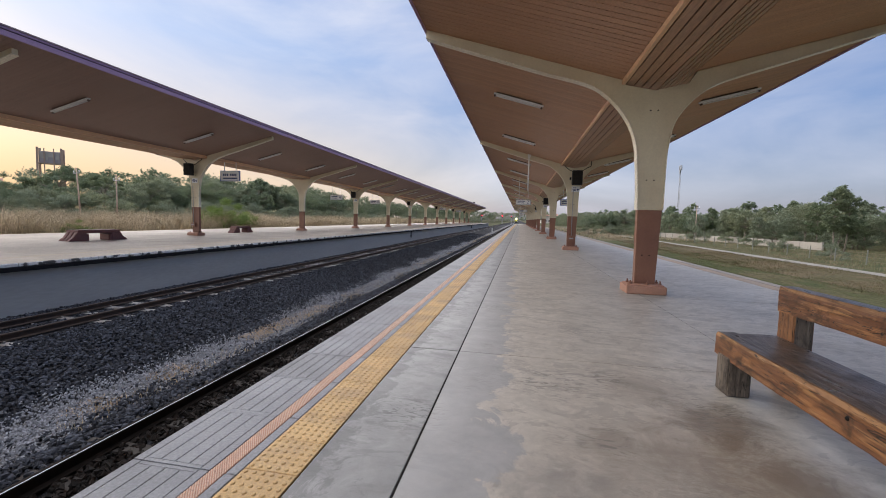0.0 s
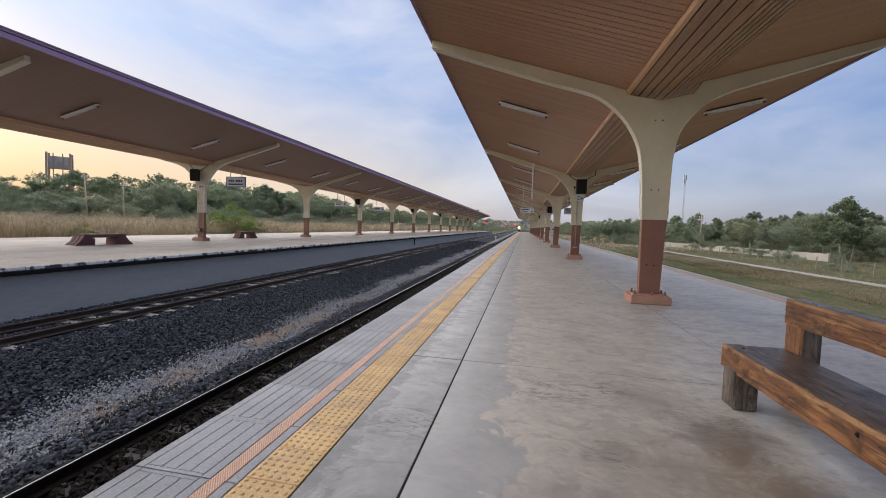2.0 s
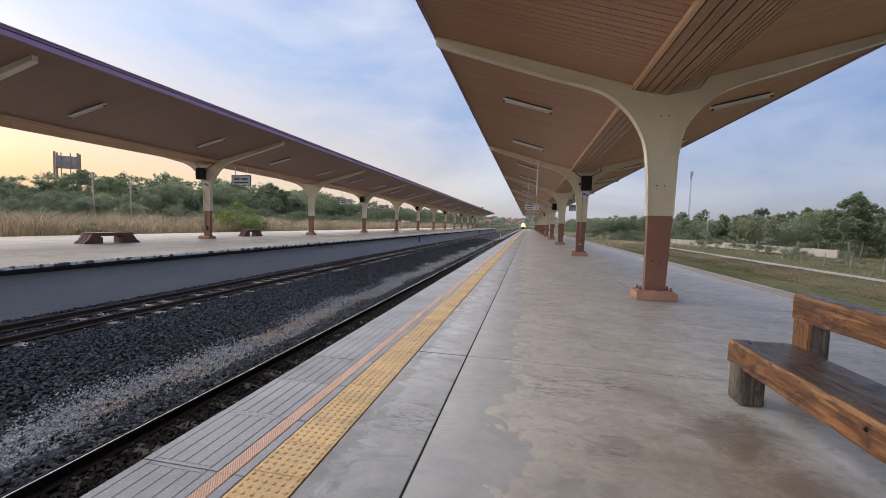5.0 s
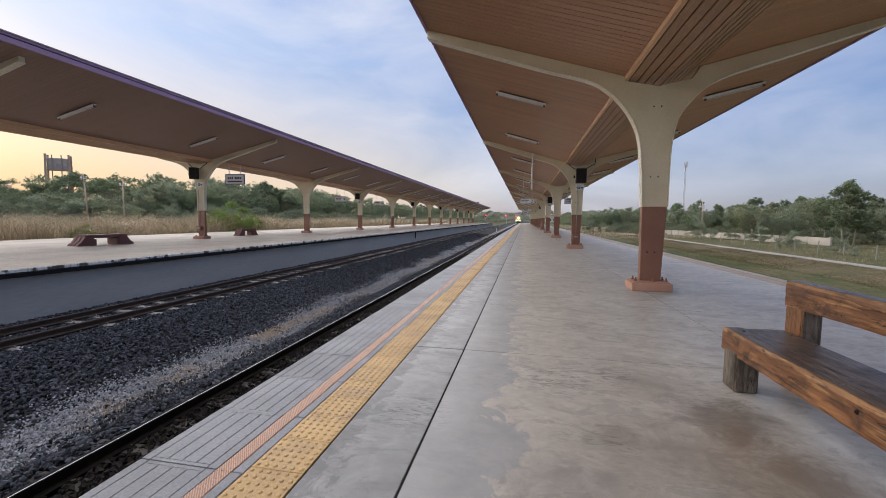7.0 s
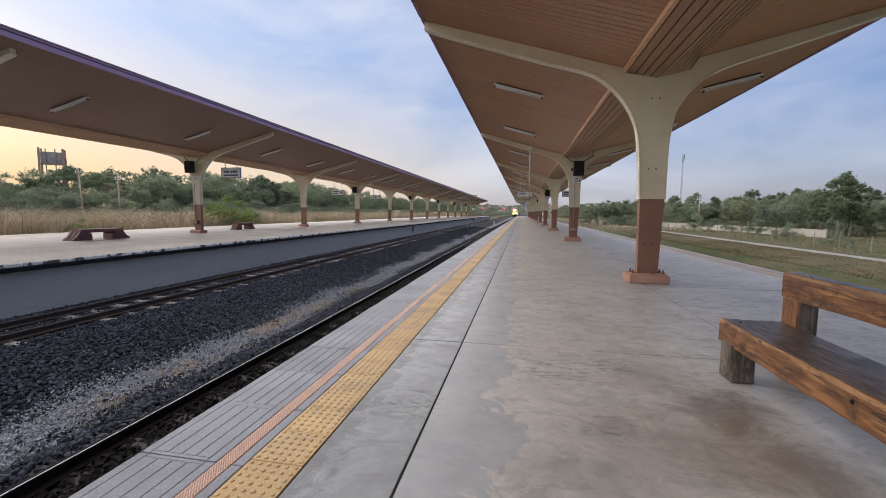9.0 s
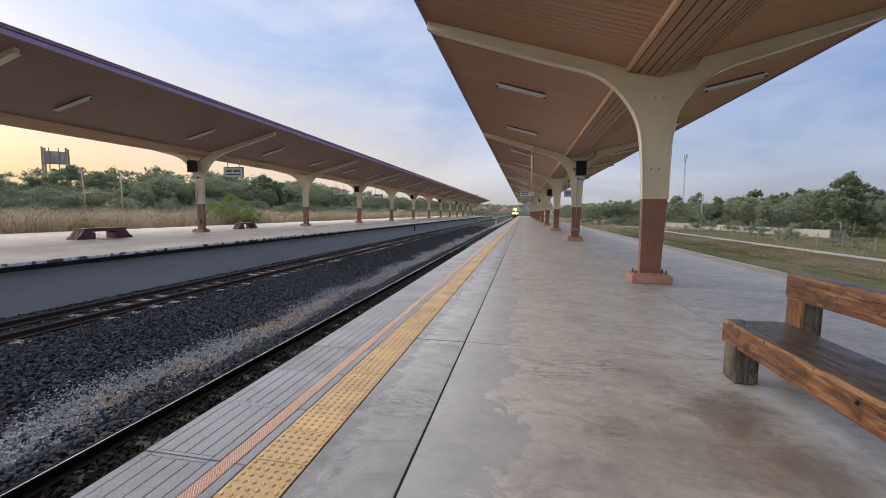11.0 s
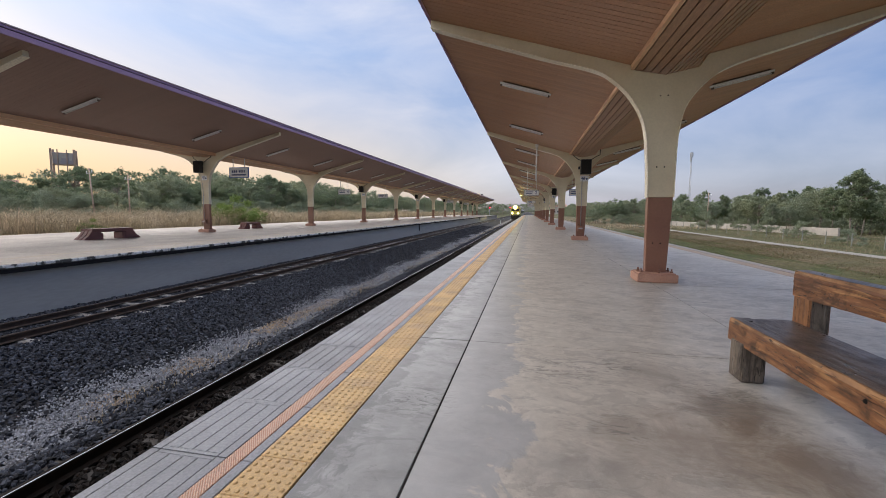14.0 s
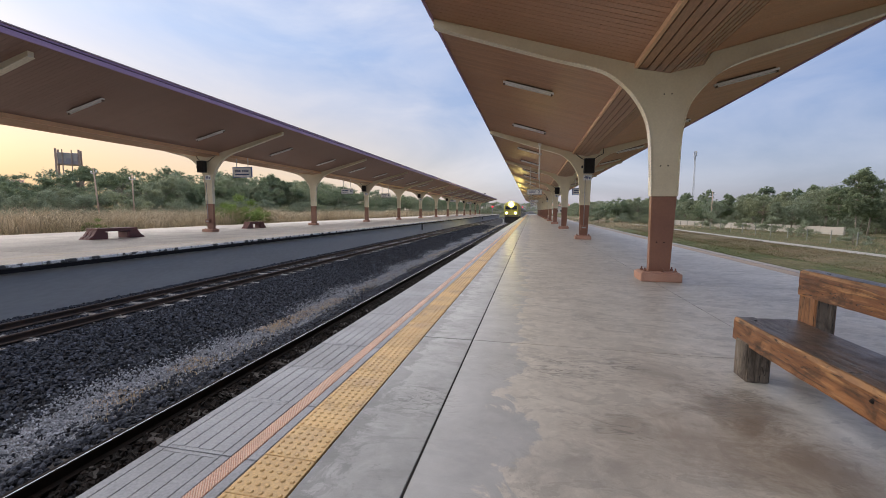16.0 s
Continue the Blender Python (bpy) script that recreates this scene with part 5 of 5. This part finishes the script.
for x, y, s, k in ((18.5, 97, 0.86, 2), (20.5, 101, 0.95, 2), (22.5, 96, 0.80, 0), (24.5, 102, 0.90, 2), (26.5, 98, 0.75, 0), (16.4, 104, 0.70, 2)):
    plant(k, x, y, GROUND_R, s, "dense trees at the end of the path")
    plant(5, x + rng.uniform(-2, 2), y - 4, GROUND_R, rng.uniform(0.7, 1.0), "undergrowth below the tree belt")
for x, y, s in ((27, 70, 0.9), (30, 60, 0.7), (28, 50, 0.6), (24, 88, 1.0), (26, 40, 0.45)):
    plant(5, x, y, GROUND_R, s, "shrubs beside the path")
# far ahead
for k in range(130):
    x = rng.uniform(-170, 150)
    y = rng.uniform(300, 430)
    if abs(x + 7) > 12:
        plant(int(rng.choice([0, 1, 2, 5])), x, y, 0.0, rng.uniform(0.8, 1.4), "distant trees beyond the tracks")
for x in np.arange(-150, 120, 3.0):
    plant(5, x, 690 + rng.uniform(-15, 15), 0.4, rng.uniform(1.6, 3.0), "distant trees beyond the tracks")
for x in np.arange(-150, 120, 4.5):
    plant(int(rng.choice([0, 1, 2])), x, 735 + rng.uniform(-15, 15), 0.5, rng.uniform(1.3, 2.3), "distant trees beyond the tracks")
for y in np.arange(178, 300, 3.2):
    t = (y - 178) / 122
    for row in (0, 11, 24):
        plant(int(rng.choice([0, 2, 1])), -58 + 18 * t - row - rng.uniform(-4, 4), y, GROUND_L, rng.uniform(0.9, 1.3), "tree belt beyond the island platform")
        plant(int(rng.choice([0, 2, 4])), 36 - 10 * t + row + rng.uniform(-4, 4), y, GROUND_R, rng.uniform(0.8, 1.2), "tree belt beyond the path")
    plant(5, -50 + 18 * t + rng.uniform(-4, 4), y, GROUND_L, rng.uniform(0.9, 1.5), "undergrowth below the tree belt")
    plant(5, 33 - 10 * t + rng.uniform(-4, 4), y, GROUND_R, rng.uniform(0.9, 1.4), "undergrowth below the tree belt")
for y in np.arange(60, 178, 5.0):
    plant(5, 34 + rng.uniform(-5, 5), y, GROUND_R, rng.uniform(0.5, 1.0), "shrubs beside the path")
    plant(int(rng.choice([0, 2])), 37 + rng.uniform(-5, 3), y + 2, GROUND_R, rng.uniform(0.5, 0.85), "tree belt beyond the path")


for name, label in (("leaf_hazy_green", "haze-paled green far woods behind the station"), ("leaf_dark_green", "dark green far woods behind the station"),
                    ("bark", "pale stems of the far woods")):
    if name in WOODS:
        V = np.concatenate(WOODS[name])
        tagged(new("far_woods", from_arrays("far_woods", V, np.arange(len(V)).reshape(-1, 4 if name == "bark" else 3), bpy.data.materials[name])), label, "woods", kind="stuff")


def blades(count, x0, x1, y0, y1, h0, h1, lean, width, zf, name, material, label, power=1.0):
    x = rng.uniform(x0, x1, count)
    y = y0 + (y1 - y0) * rng.uniform(0, 1, count) ** power
    dens = np.array([noise.noise((a * 0.25, b * 0.25, 2.0)) for a, b in zip(x, y)])
    h = rng.uniform(h0, h1, count) * (0.82 + 0.75 * dens)
    z = np.array([zf(a) for a in x])
    a = rng.uniform(0, 2 * np.pi, count)
    l = rng.uniform(0.05, lean, count) * h
    w = width * rng.uniform(0.6, 1.4, count)
    dx, dy = np.cos(a), np.sin(a)
    b = rng.uniform(0, 2 * np.pi, count)
    wx, wy = np.cos(b) * w, np.sin(b) * w
    o = np.zeros(count)
    p0 = np.stack([x - wx, y - wy, z - 0.1], 1)
    p1 = np.stack([x + wx, y + wy, z - 0.1], 1)
    p2 = np.stack([x + wx * 0.55 + dx * l * 0.4, y + wy * 0.55 + dy * l * 0.4, z + h * 0.65], 1)
    p3 = np.stack([x - wx * 0.55 + dx * l * 0.4, y - wy * 0.55 + dy * l * 0.4, z + h * 0.65], 1)
    p4 = np.stack([x + dx * l * 1.3, y + dy * l * 1.3, z + h], 1)
    V = np.stack([p0, p1, p2, p3, p4], 1).reshape(-1, 3)
    k = np.arange(count)[:, None] * 5
    faces = (k + np.array([0, 1, 2, 3])).tolist() + (k + np.array([3, 2, 4])).tolist()
    me = bpy.data.meshes.new(name)
    me.from_pydata(V.tolist(), [], faces)
    me.materials.append(material)
    tagged(new(name, me), label, "grass", kind="stuff")


blades(105000, -48, -25.6, 2, 70, 0.40, 1.85, 1.6, 0.012, lambda x: GROUND_L, "dry_grass", DRY, "tall dry straw-coloured grass behind the island platform", 1.2)
blades(30000, -44, -25.6, 70, 200, 0.7, 1.8, 1.1, 0.035, lambda x: GROUND_L, "dry_grass", DRY, "tall dry straw-coloured grass behind the island platform", 1.1)


def right_z(x):
    return float(np.interp(x, [q[0] for q in BANK], [q[1] for q in BANK]))


blades(60000, 9.5, 16.6, 5, 60, 0.03, 0.10, 1.8, 0.007, right_z, "short_grass", GREEN_BLADE, "short green grass in the hollow beside the platform", 1.3)
blades(48000, 14.8, 19.5, 6, 80, 0.04, 0.16, 2.2, 0.008, right_z, "dry_bank_grass", BANK_STRAW, "brown trampled grass on the bank below the path", 1.3)
blades(42000, 21.0, 45, 16, 140, 0.05, 0.24, 1.6, 0.014, right_z, "rough_grass", FIELD, "rough dry grass behind the path", 1.4)
blades(2600, -5.75, -5.25, 4, 80, 0.015, 0.05, 3.0, 0.005, lambda x: BED - 0.16, "dry_weeds", DRY, "dry weeds in the gravel strip between tracks", 1.2)
for y0, y1, count in ((4.3, 4.9, 260), (5.6, 6.3, 320), (7.9, 11.6, 3200), (13.0, 17.0, 1100), (19.0, 30.0, 1800)):
    blades(count, -6.05, -5.55, y0, y1, 0.012, 0.055, 2.6, 0.0045, lambda x: BED - 0.19, "dry_weeds", WEED, "straw-coloured weeds tufted in the pale gravel")
blades(11000, 12, 40, 70, 160, 0.12, 0.5, 1.2, 0.03, right_z, "dry_grass", DRY, "dry grass in the field beyond the path", 1.0)

# ------------------------------------------------------------------ right side: path, fence, wall, mast
pth = thing("footpath", "pale concrete service path through the grass", "path", kind="structure")
slab = mesh_of("path_slab", boxbm(19.6, 20.8, 0, 5.94, -0.15, 0.04, bevel=0.01), PATH)
for i in range(34):
    piece("path_slab", slab, pth, pose(0, -10 + 6 * i, GROUND_R))


def make_fence():
    th = thing("wire_fence", "low wire fence on pale concrete posts", "fence", pose(25.0, 0, GROUND_R))
    post = mesh_of("post", boxbm(-0.03, 0.03, -0.03, 0.03, -0.2, 1.05, bevel=0.006), FENCE_POST)
    for i in range(40):
        piece("post", post, th, pose(rng.uniform(-0.05, 0.05), 14 + 3 * i, 0, rng.uniform(-2, 2), rng.uniform(-2, 2), 0))
    for z in (0.25, 0.55, 0.85):
        part("wire", tubebm((0, 14, z), (0, 131, z), 0.006, sides=4), BARK, th)


make_fence()


def make_site_wall():
    th = thing("boundary_wall", "low pale concrete boundary wall below the trees", "wall", pose(0, 0, GROUND_R), kind="structure")
    me = mesh_of("wall_panel", boxbm(-0.08, 0.08, 0, 2.95, -0.1, 0.85, bevel=0.01), SITE_WALL)
    cap = mesh_of("wall_post", boxbm(-0.12, 0.12, -0.1, 0.1, -0.1, 0.92, bevel=0.01), SITE_WALL)
    for i in range(2, 17):
        d = 3.0 * i
        m = pose(36.5 - 0.20 * d, 50 + 0.98 * d, 0, 0, 0, math.degrees(math.atan2(0.20, 0.98)))
        piece("wall_panel", me, th, m)
        piece("wall_post", cap, th, m)


make_site_wall()


def make_mast(x, y, h, label):
    th = thing("lattice_mast", label, "mast", pose(x, y, GROUND_R))
    w0, w1 = 0.5, 0.22
    for k in range(3):
        a = 2 * math.pi * k / 3
        part("leg", tubebm((w0 * math.cos(a), w0 * math.sin(a), 0), (w1 * math.cos(a), w1 * math.sin(a), h), 0.07, 0.05, 6), GREY, th)
    bm = bmesh.new()
    n = 26
    for i in range(n):
        for k in range(3):
            a, b = 2 * math.pi * k / 3, 2 * math.pi * (k + 1) / 3
            r0, r1 = w0 + (w1 - w0) * i / n, w0 + (w1 - w0) * (i + 1) / n
            tube(bm, (r0 * math.cos(a), r0 * math.sin(a), h * i / n), (r1 * math.cos(b), r1 * math.sin(b), h * (i + 1) / n), 0.035, sides=4)
    part("bracing", bm, GREY, th)
    for k in range(5):
        a = 2 * math.pi * k / 5
        part("antenna", boxbm(0.55 * math.cos(a) - 0.15, 0.55 * math.cos(a) + 0.15, 0.55 * math.sin(a) - 0.15, 0.55 * math.sin(a) + 0.15, h - 2.5 - 2 * (k % 2), h - 0.3 - 2 * (k % 2), bevel=0.03), GREY, th)


make_mast(75.8, 219.0, 31.5, "slender grey lattice radio mast above the trees")


def utility_pole(x, y, z, h, lean, label):
    th = thing("utility_pole", label, "pole", pose(x, y, z, 0, lean, 0), group="utility poles")
    part("shaft", tubebm((0, 0, -0.4), (0, 0, h), 0.085, 0.055, 8), TANK_LEG, th)
    part("crossarm", boxbm(-0.4, 0.4, -0.04, 0.04, h - 0.6, h - 0.52), GREY, th)
    for s in (-0.35, 0, 0.35):
        part("insulator", tubebm((s, 0, h - 0.48), (s, 0, h - 0.28), 0.05, sides=8), WHITE, th)


utility_pole(-46.9, 36.7, GROUND_L, 6.1, -4, "leaning pale concrete pole among trees")
utility_pole(-43.0, 37.4, GROUND_L, 5.4, 0, "pale concrete lamp pole among trees")
utility_pole(30, 78, GROUND_R, 6.0, 0, "dark utility pole at the field edge")
utility_pole(44, 47, GROUND_R, 6.5, 2, "pale concrete pole among young trees")

# ------------------------------------------------------------------ left side: water tower, houses


def make_water_tower(m):
    th = thing("water_tower", "stained concrete water tower on tall legs", "water tower", m)
    for x in (-2.3, 2.3):
        for y in (-1.2, 1.2):
            part("leg", prism(bmesh.new(), [(x - 0.17, -14), (x + 0.17, -14), (x * 0.92 + 0.19, 5.6), (x * 0.92 - 0.19, 5.6)], y - 0.16, y + 0.16), TANK_LEG, th)
    for x in (-0.95, 0.75):
        part("leg", boxbm(x - 0.09, x + 0.09, -1.25, -1.05, -14, 5.45), TANK_LEG, th)
    part("tank", boxbm(-1.95, 1.95, -1.0, 1.0, 2.0, 4.75, bevel=0.08), WATER_TANK, th, "grey stained tank")
    for x, w, h in ((-1.45, 0.36, 1.5), (-0.55, 0.22, 1.9), (0.2, 0.5, 1.2), (1.35, 0.3, 1.7)):   # limewash runs
        part("pale_stain", boxbm(x - w, x + w, -1.03, -0.99, 4.6 - h, 4.6, bevel=0.01), SITE_WALL, th, "whitish lime stain")
    part("tank_floor", boxbm(-2.15, 2.15, -1.15, 1.15, 1.82, 2.0, bevel=0.03), TANK_LEG, th)
    for z in (-3.0, -8.0):
        part("tie_beam", boxbm(-2.3, 2.3, -1.3, -1.1, z - 0.2, z + 0.2), TANK_LEG, th)


make_water_tower(pose(-111.2, 80.6, 10.1, 0, 0, 44))


def make_house(m, w, d, h, label):
    th = thing("house", label, "house", m, group="distant houses")
    part("wall", boxbm(-w / 2, w / 2, -d / 2, d / 2, -0.3, h), HOUSE_WALL, th)
    part("roof", prism(bmesh.new(), [(-d / 2 - 0.6, h - 0.1), (d / 2 + 0.6, h - 0.1), (0, h + 1.7)], -w / 2 - 0.6, w / 2 + 0.6, axis="x"), TILE_ROOF, th, "red tiled gable roof")
    for k in range(int(w // 2.5)):
        x = -w / 2 + 1.2 + 2.5 * k
        part("window", boxbm(x - 0.5, x + 0.5, -d / 2 - 0.04, -d / 2 + 0.02, 1.0, 2.2), HOUSE_DARK, th)
    return th


make_house(pose(-103, 58, GROUND_L, 0, 0, 58), 12, 8, 5.6, "pale house with a red tiled roof behind trees")
make_house(pose(22, 330, 0, 0, 0, 0), 12, 8, 5.5, "distant pale house beyond the tracks")

# ------------------------------------------------------------------ ahead: signals, post


def make_signal(x, y, h, label):
    th = thing("railway_signal", label, "signal", pose(x, y, BED), group="railway signals")
    part("mast", tubebm((0, 0, -0.3), (0, 0, h), 0.07), GREY, th)
    part("head", boxbm(-0.3, 0.3, -0.1, 0.1, h - 1.2, h + 0.3, bevel=0.04), BLACK, th)
    part("lens", tubebm((0, -0.18, h - 0.2), (0, -0.10, h - 0.2), 0.34, sides=14), RED_LIGHT, th, "glowing red signal lens")
    part("hood", prism(bmesh.new(), arc(0, h - 0.2, 0.25, 0, 180, 8) + arc(0, h - 0.2, 0.23, 180, 0, 8), -0.32, -0.1), BLACK, th)
    part("ladder", boxbm(-0.2, 0.2, 0.15, 0.18, 0, h - 1), GREY, th)


make_signal(-23.0, 250.0, 5.3, "railway signal showing red at the station throat")
make_signal(-11.0, 262.0, 5.3, "railway signal showing red at the station throat")
make_signal(-5.9, 290.0, 5.3, "railway signal showing red beside the running line")
mp = thing("marker_post", "short white marker post between the tracks", "post", pose(-6.0, 92, BED - 0.2))
part("post", boxbm(-0.09, 0.09, -0.06, 0.06, 0, 1.0, bevel=0.02), WHITE, mp)
part("cap", boxbm(-0.1, 0.1, -0.07, 0.07, 0.98, 1.06, bevel=0.01), BLACK, mp)

fl = thing("floodlight", "small dark floodlight pair above the far canopy's end", "floodlight", pose(-17.2, 150, 4.9))
part("pole", tubebm((0, 0, -0.35), (0, 0, 2.4), 0.05), GREY, fl)
part("crossarm", boxbm(-0.8, 0.8, -0.04, 0.04, 2.35, 2.43), GREY, fl)
for x in (-0.6, 0.55):
    part("lamp_head", boxbm(x - 0.32, x + 0.32, -0.22, 0.12, 2.45, 2.80, bevel=0.05), UNDER, fl)

# ------------------------------------------------------------------ train


def wheelset(parent, y):
    for s in (-1, 1):
        bm = tubebm((s * 0.53, y, 0.46), (s * 0.60, y, 0.46), 0.46, sides=20)
        part("wheel", bm, UNDER, parent)


def make_locomotive():
    th = thing("locomotive", "yellow diesel locomotive with bright headlights", "locomotive")
    body = [(-1.38, 1.35), (1.38, 1.35), (1.38, 3.35), (1.25, 3.75), (0.85, 4.05), (-0.85, 4.05), (-1.25, 3.75), (-1.38, 3.35)]
    part("body", prism(bmesh.new(), body, 0.55, 17.5, bevel=0.04), LOCO_YELLOW, th, "yellow painted body")
    nose = bmesh.new()
    lo = [nose.verts.new((x, 0.55, z)) for x, z in body]
    hi = [nose.verts.new((x * 0.92, 0.0 if z < 2.6 else 0.22 if z < 3.5 else 0.42, z * 0.985 + 0.02)) for x, z in body]
    for i in range(len(body)):
        nose.faces.new((lo[i], lo[(i + 1) % 8], hi[(i + 1) % 8], hi[i]))
    nose.faces.new(hi)
    bmesh.ops.triangulate(nose, faces=[f for f in nose.faces if len(f.verts) > 4])
    part("cab_front", nose, LOCO_YELLOW, th)
    part("band", boxbm(-1.30, 1.30, -0.025, 0.05, 1.38, 1.62, bevel=0.01), LOCO_RED, th, "dark band")
    for s in (-1, 1):
        part("windscreen", boxbm(min(s * 0.10, s * 1.08), max(s * 0.10, s * 1.08), 0.10, 0.24, 2.68, 3.32, bevel=0.03), LOCO_GLASS, th, "dark windscreen")
        part("marker_housing", tubebm((s * 0.83, -0.07, 2.0), (s * 0.83, 0.10, 2.0), 0.26, sides=14), UNDER, th)
        part("reflector", tubebm((s * 0.83, -0.078, 2.0), (s * 0.83, -0.071, 2.0), 0.24, sides=14), GLARE_DISC, th)
        part("marker_light", tubebm((s * 0.83, -0.090, 2.0), (s * 0.83, -0.081, 2.0), 0.11, sides=14), MARKER_LIGHT, th, "glowing lower headlight")
        part("buffer", tubebm((s * 0.75, -0.35, 1.0), (s * 0.75, 0.2, 1.0), 0.13, sides=12), UNDER, th)
    part("headlight_housing", tubebm((0, -0.04, 3.66), (0, 0.60, 3.66), 0.64, sides=18), UNDER, th)
    # added wide glowing disc: the headlight's glare built as a surface
    part("reflector", tubebm((0, -0.052, 3.66), (0, -0.043, 3.66), 0.62, sides=20), GLARE_DISC, th, "yellow glowing disc standing in for headlight glare")
    part("headlight", tubebm((0, -0.066, 3.66), (0, -0.056, 3.66), 0.27, sides=18), HEADLIGHT, th, "dazzling warm headlight")
    part("frame", boxbm(-1.2, 1.2, 0.15, 17.4, 0.70, 1.36, bevel=0.03), UNDER, th)
    part("plough", prism(bmesh.new(), [(0.0, 0.15), (0.25, 0.15), (0.35, 0.75), (0.05, 0.75)], -1.1, 1.1, axis="x"), UNDER, th)
    for yc in (3.6, 13.8):
        bog = part("bogie", boxbm(-0.85, 0.85, yc - 1.9, yc + 1.9, 0.30, 0.62, bevel=0.05), UNDER, th)
        for d in (-1.5, 0, 1.5):
            wheelset(bog, yc + d)
    return th


def make_coach():
    th = thing("passenger_coach", "dull grey passenger coach behind the locomotive", "railway coach", group="passenger coaches")
    body = [(-1.38, 0.95), (1.38, 0.95), (1.40, 2.9), (1.15, 3.45), (0.6, 3.68), (-0.6, 3.68), (-1.15, 3.45), (-1.40, 2.9)]
    part("body", prism(bmesh.new(), body, 0.3, 20.2, bevel=0.04), COACH, th)
    for k in range(10):
        for s in (-1, 1):
            y = 1.7 + 1.8 * k
            part("window", boxbm(min(s * 1.385, s * 1.41), max(s * 1.385, s * 1.41), y, y + 1.15, 1.95, 2.75), LOCO_GLASS, th)
    part("frame", boxbm(-1.2, 1.2, 0.2, 20.3, 0.6, 0.96), UNDER, th)
    for yc in (3.2, 17.3):
        bog = part("bogie", boxbm(-0.8, 0.8, yc - 1.3, yc + 1.3, 0.3, 0.6, bevel=0.05), UNDER, th)
        for d in (-1.0, 1.0):
            wheelset(bog, yc + d)
    return th


LOCO = make_locomotive()
COACHES = [make_coach()]
for k in range(4):
    COACHES.append(copy_thing(COACHES[0], pose(0, 0, 0)))

# ------------------------------------------------------------------ platforms last
make_near_platform()
make_far_platform()

TRAIN = [(0.0, 415), (2.0, 373), (4.0, 331), (6.0, 290), (8.0, 249), (10.0, 207), (12.0, 164), (14.0, 121), (16.0, 79)]


def motions():
    walk(LOCO, [(t, pose(NEAR_TRACK, y, RAIL_Z)) for t, y in TRAIN])
    for k, c in enumerate(COACHES):
        walk(c, [(t, pose(NEAR_TRACK, y + 18.0 + 20.8 * k, RAIL_Z)) for t, y in TRAIN])


motions()
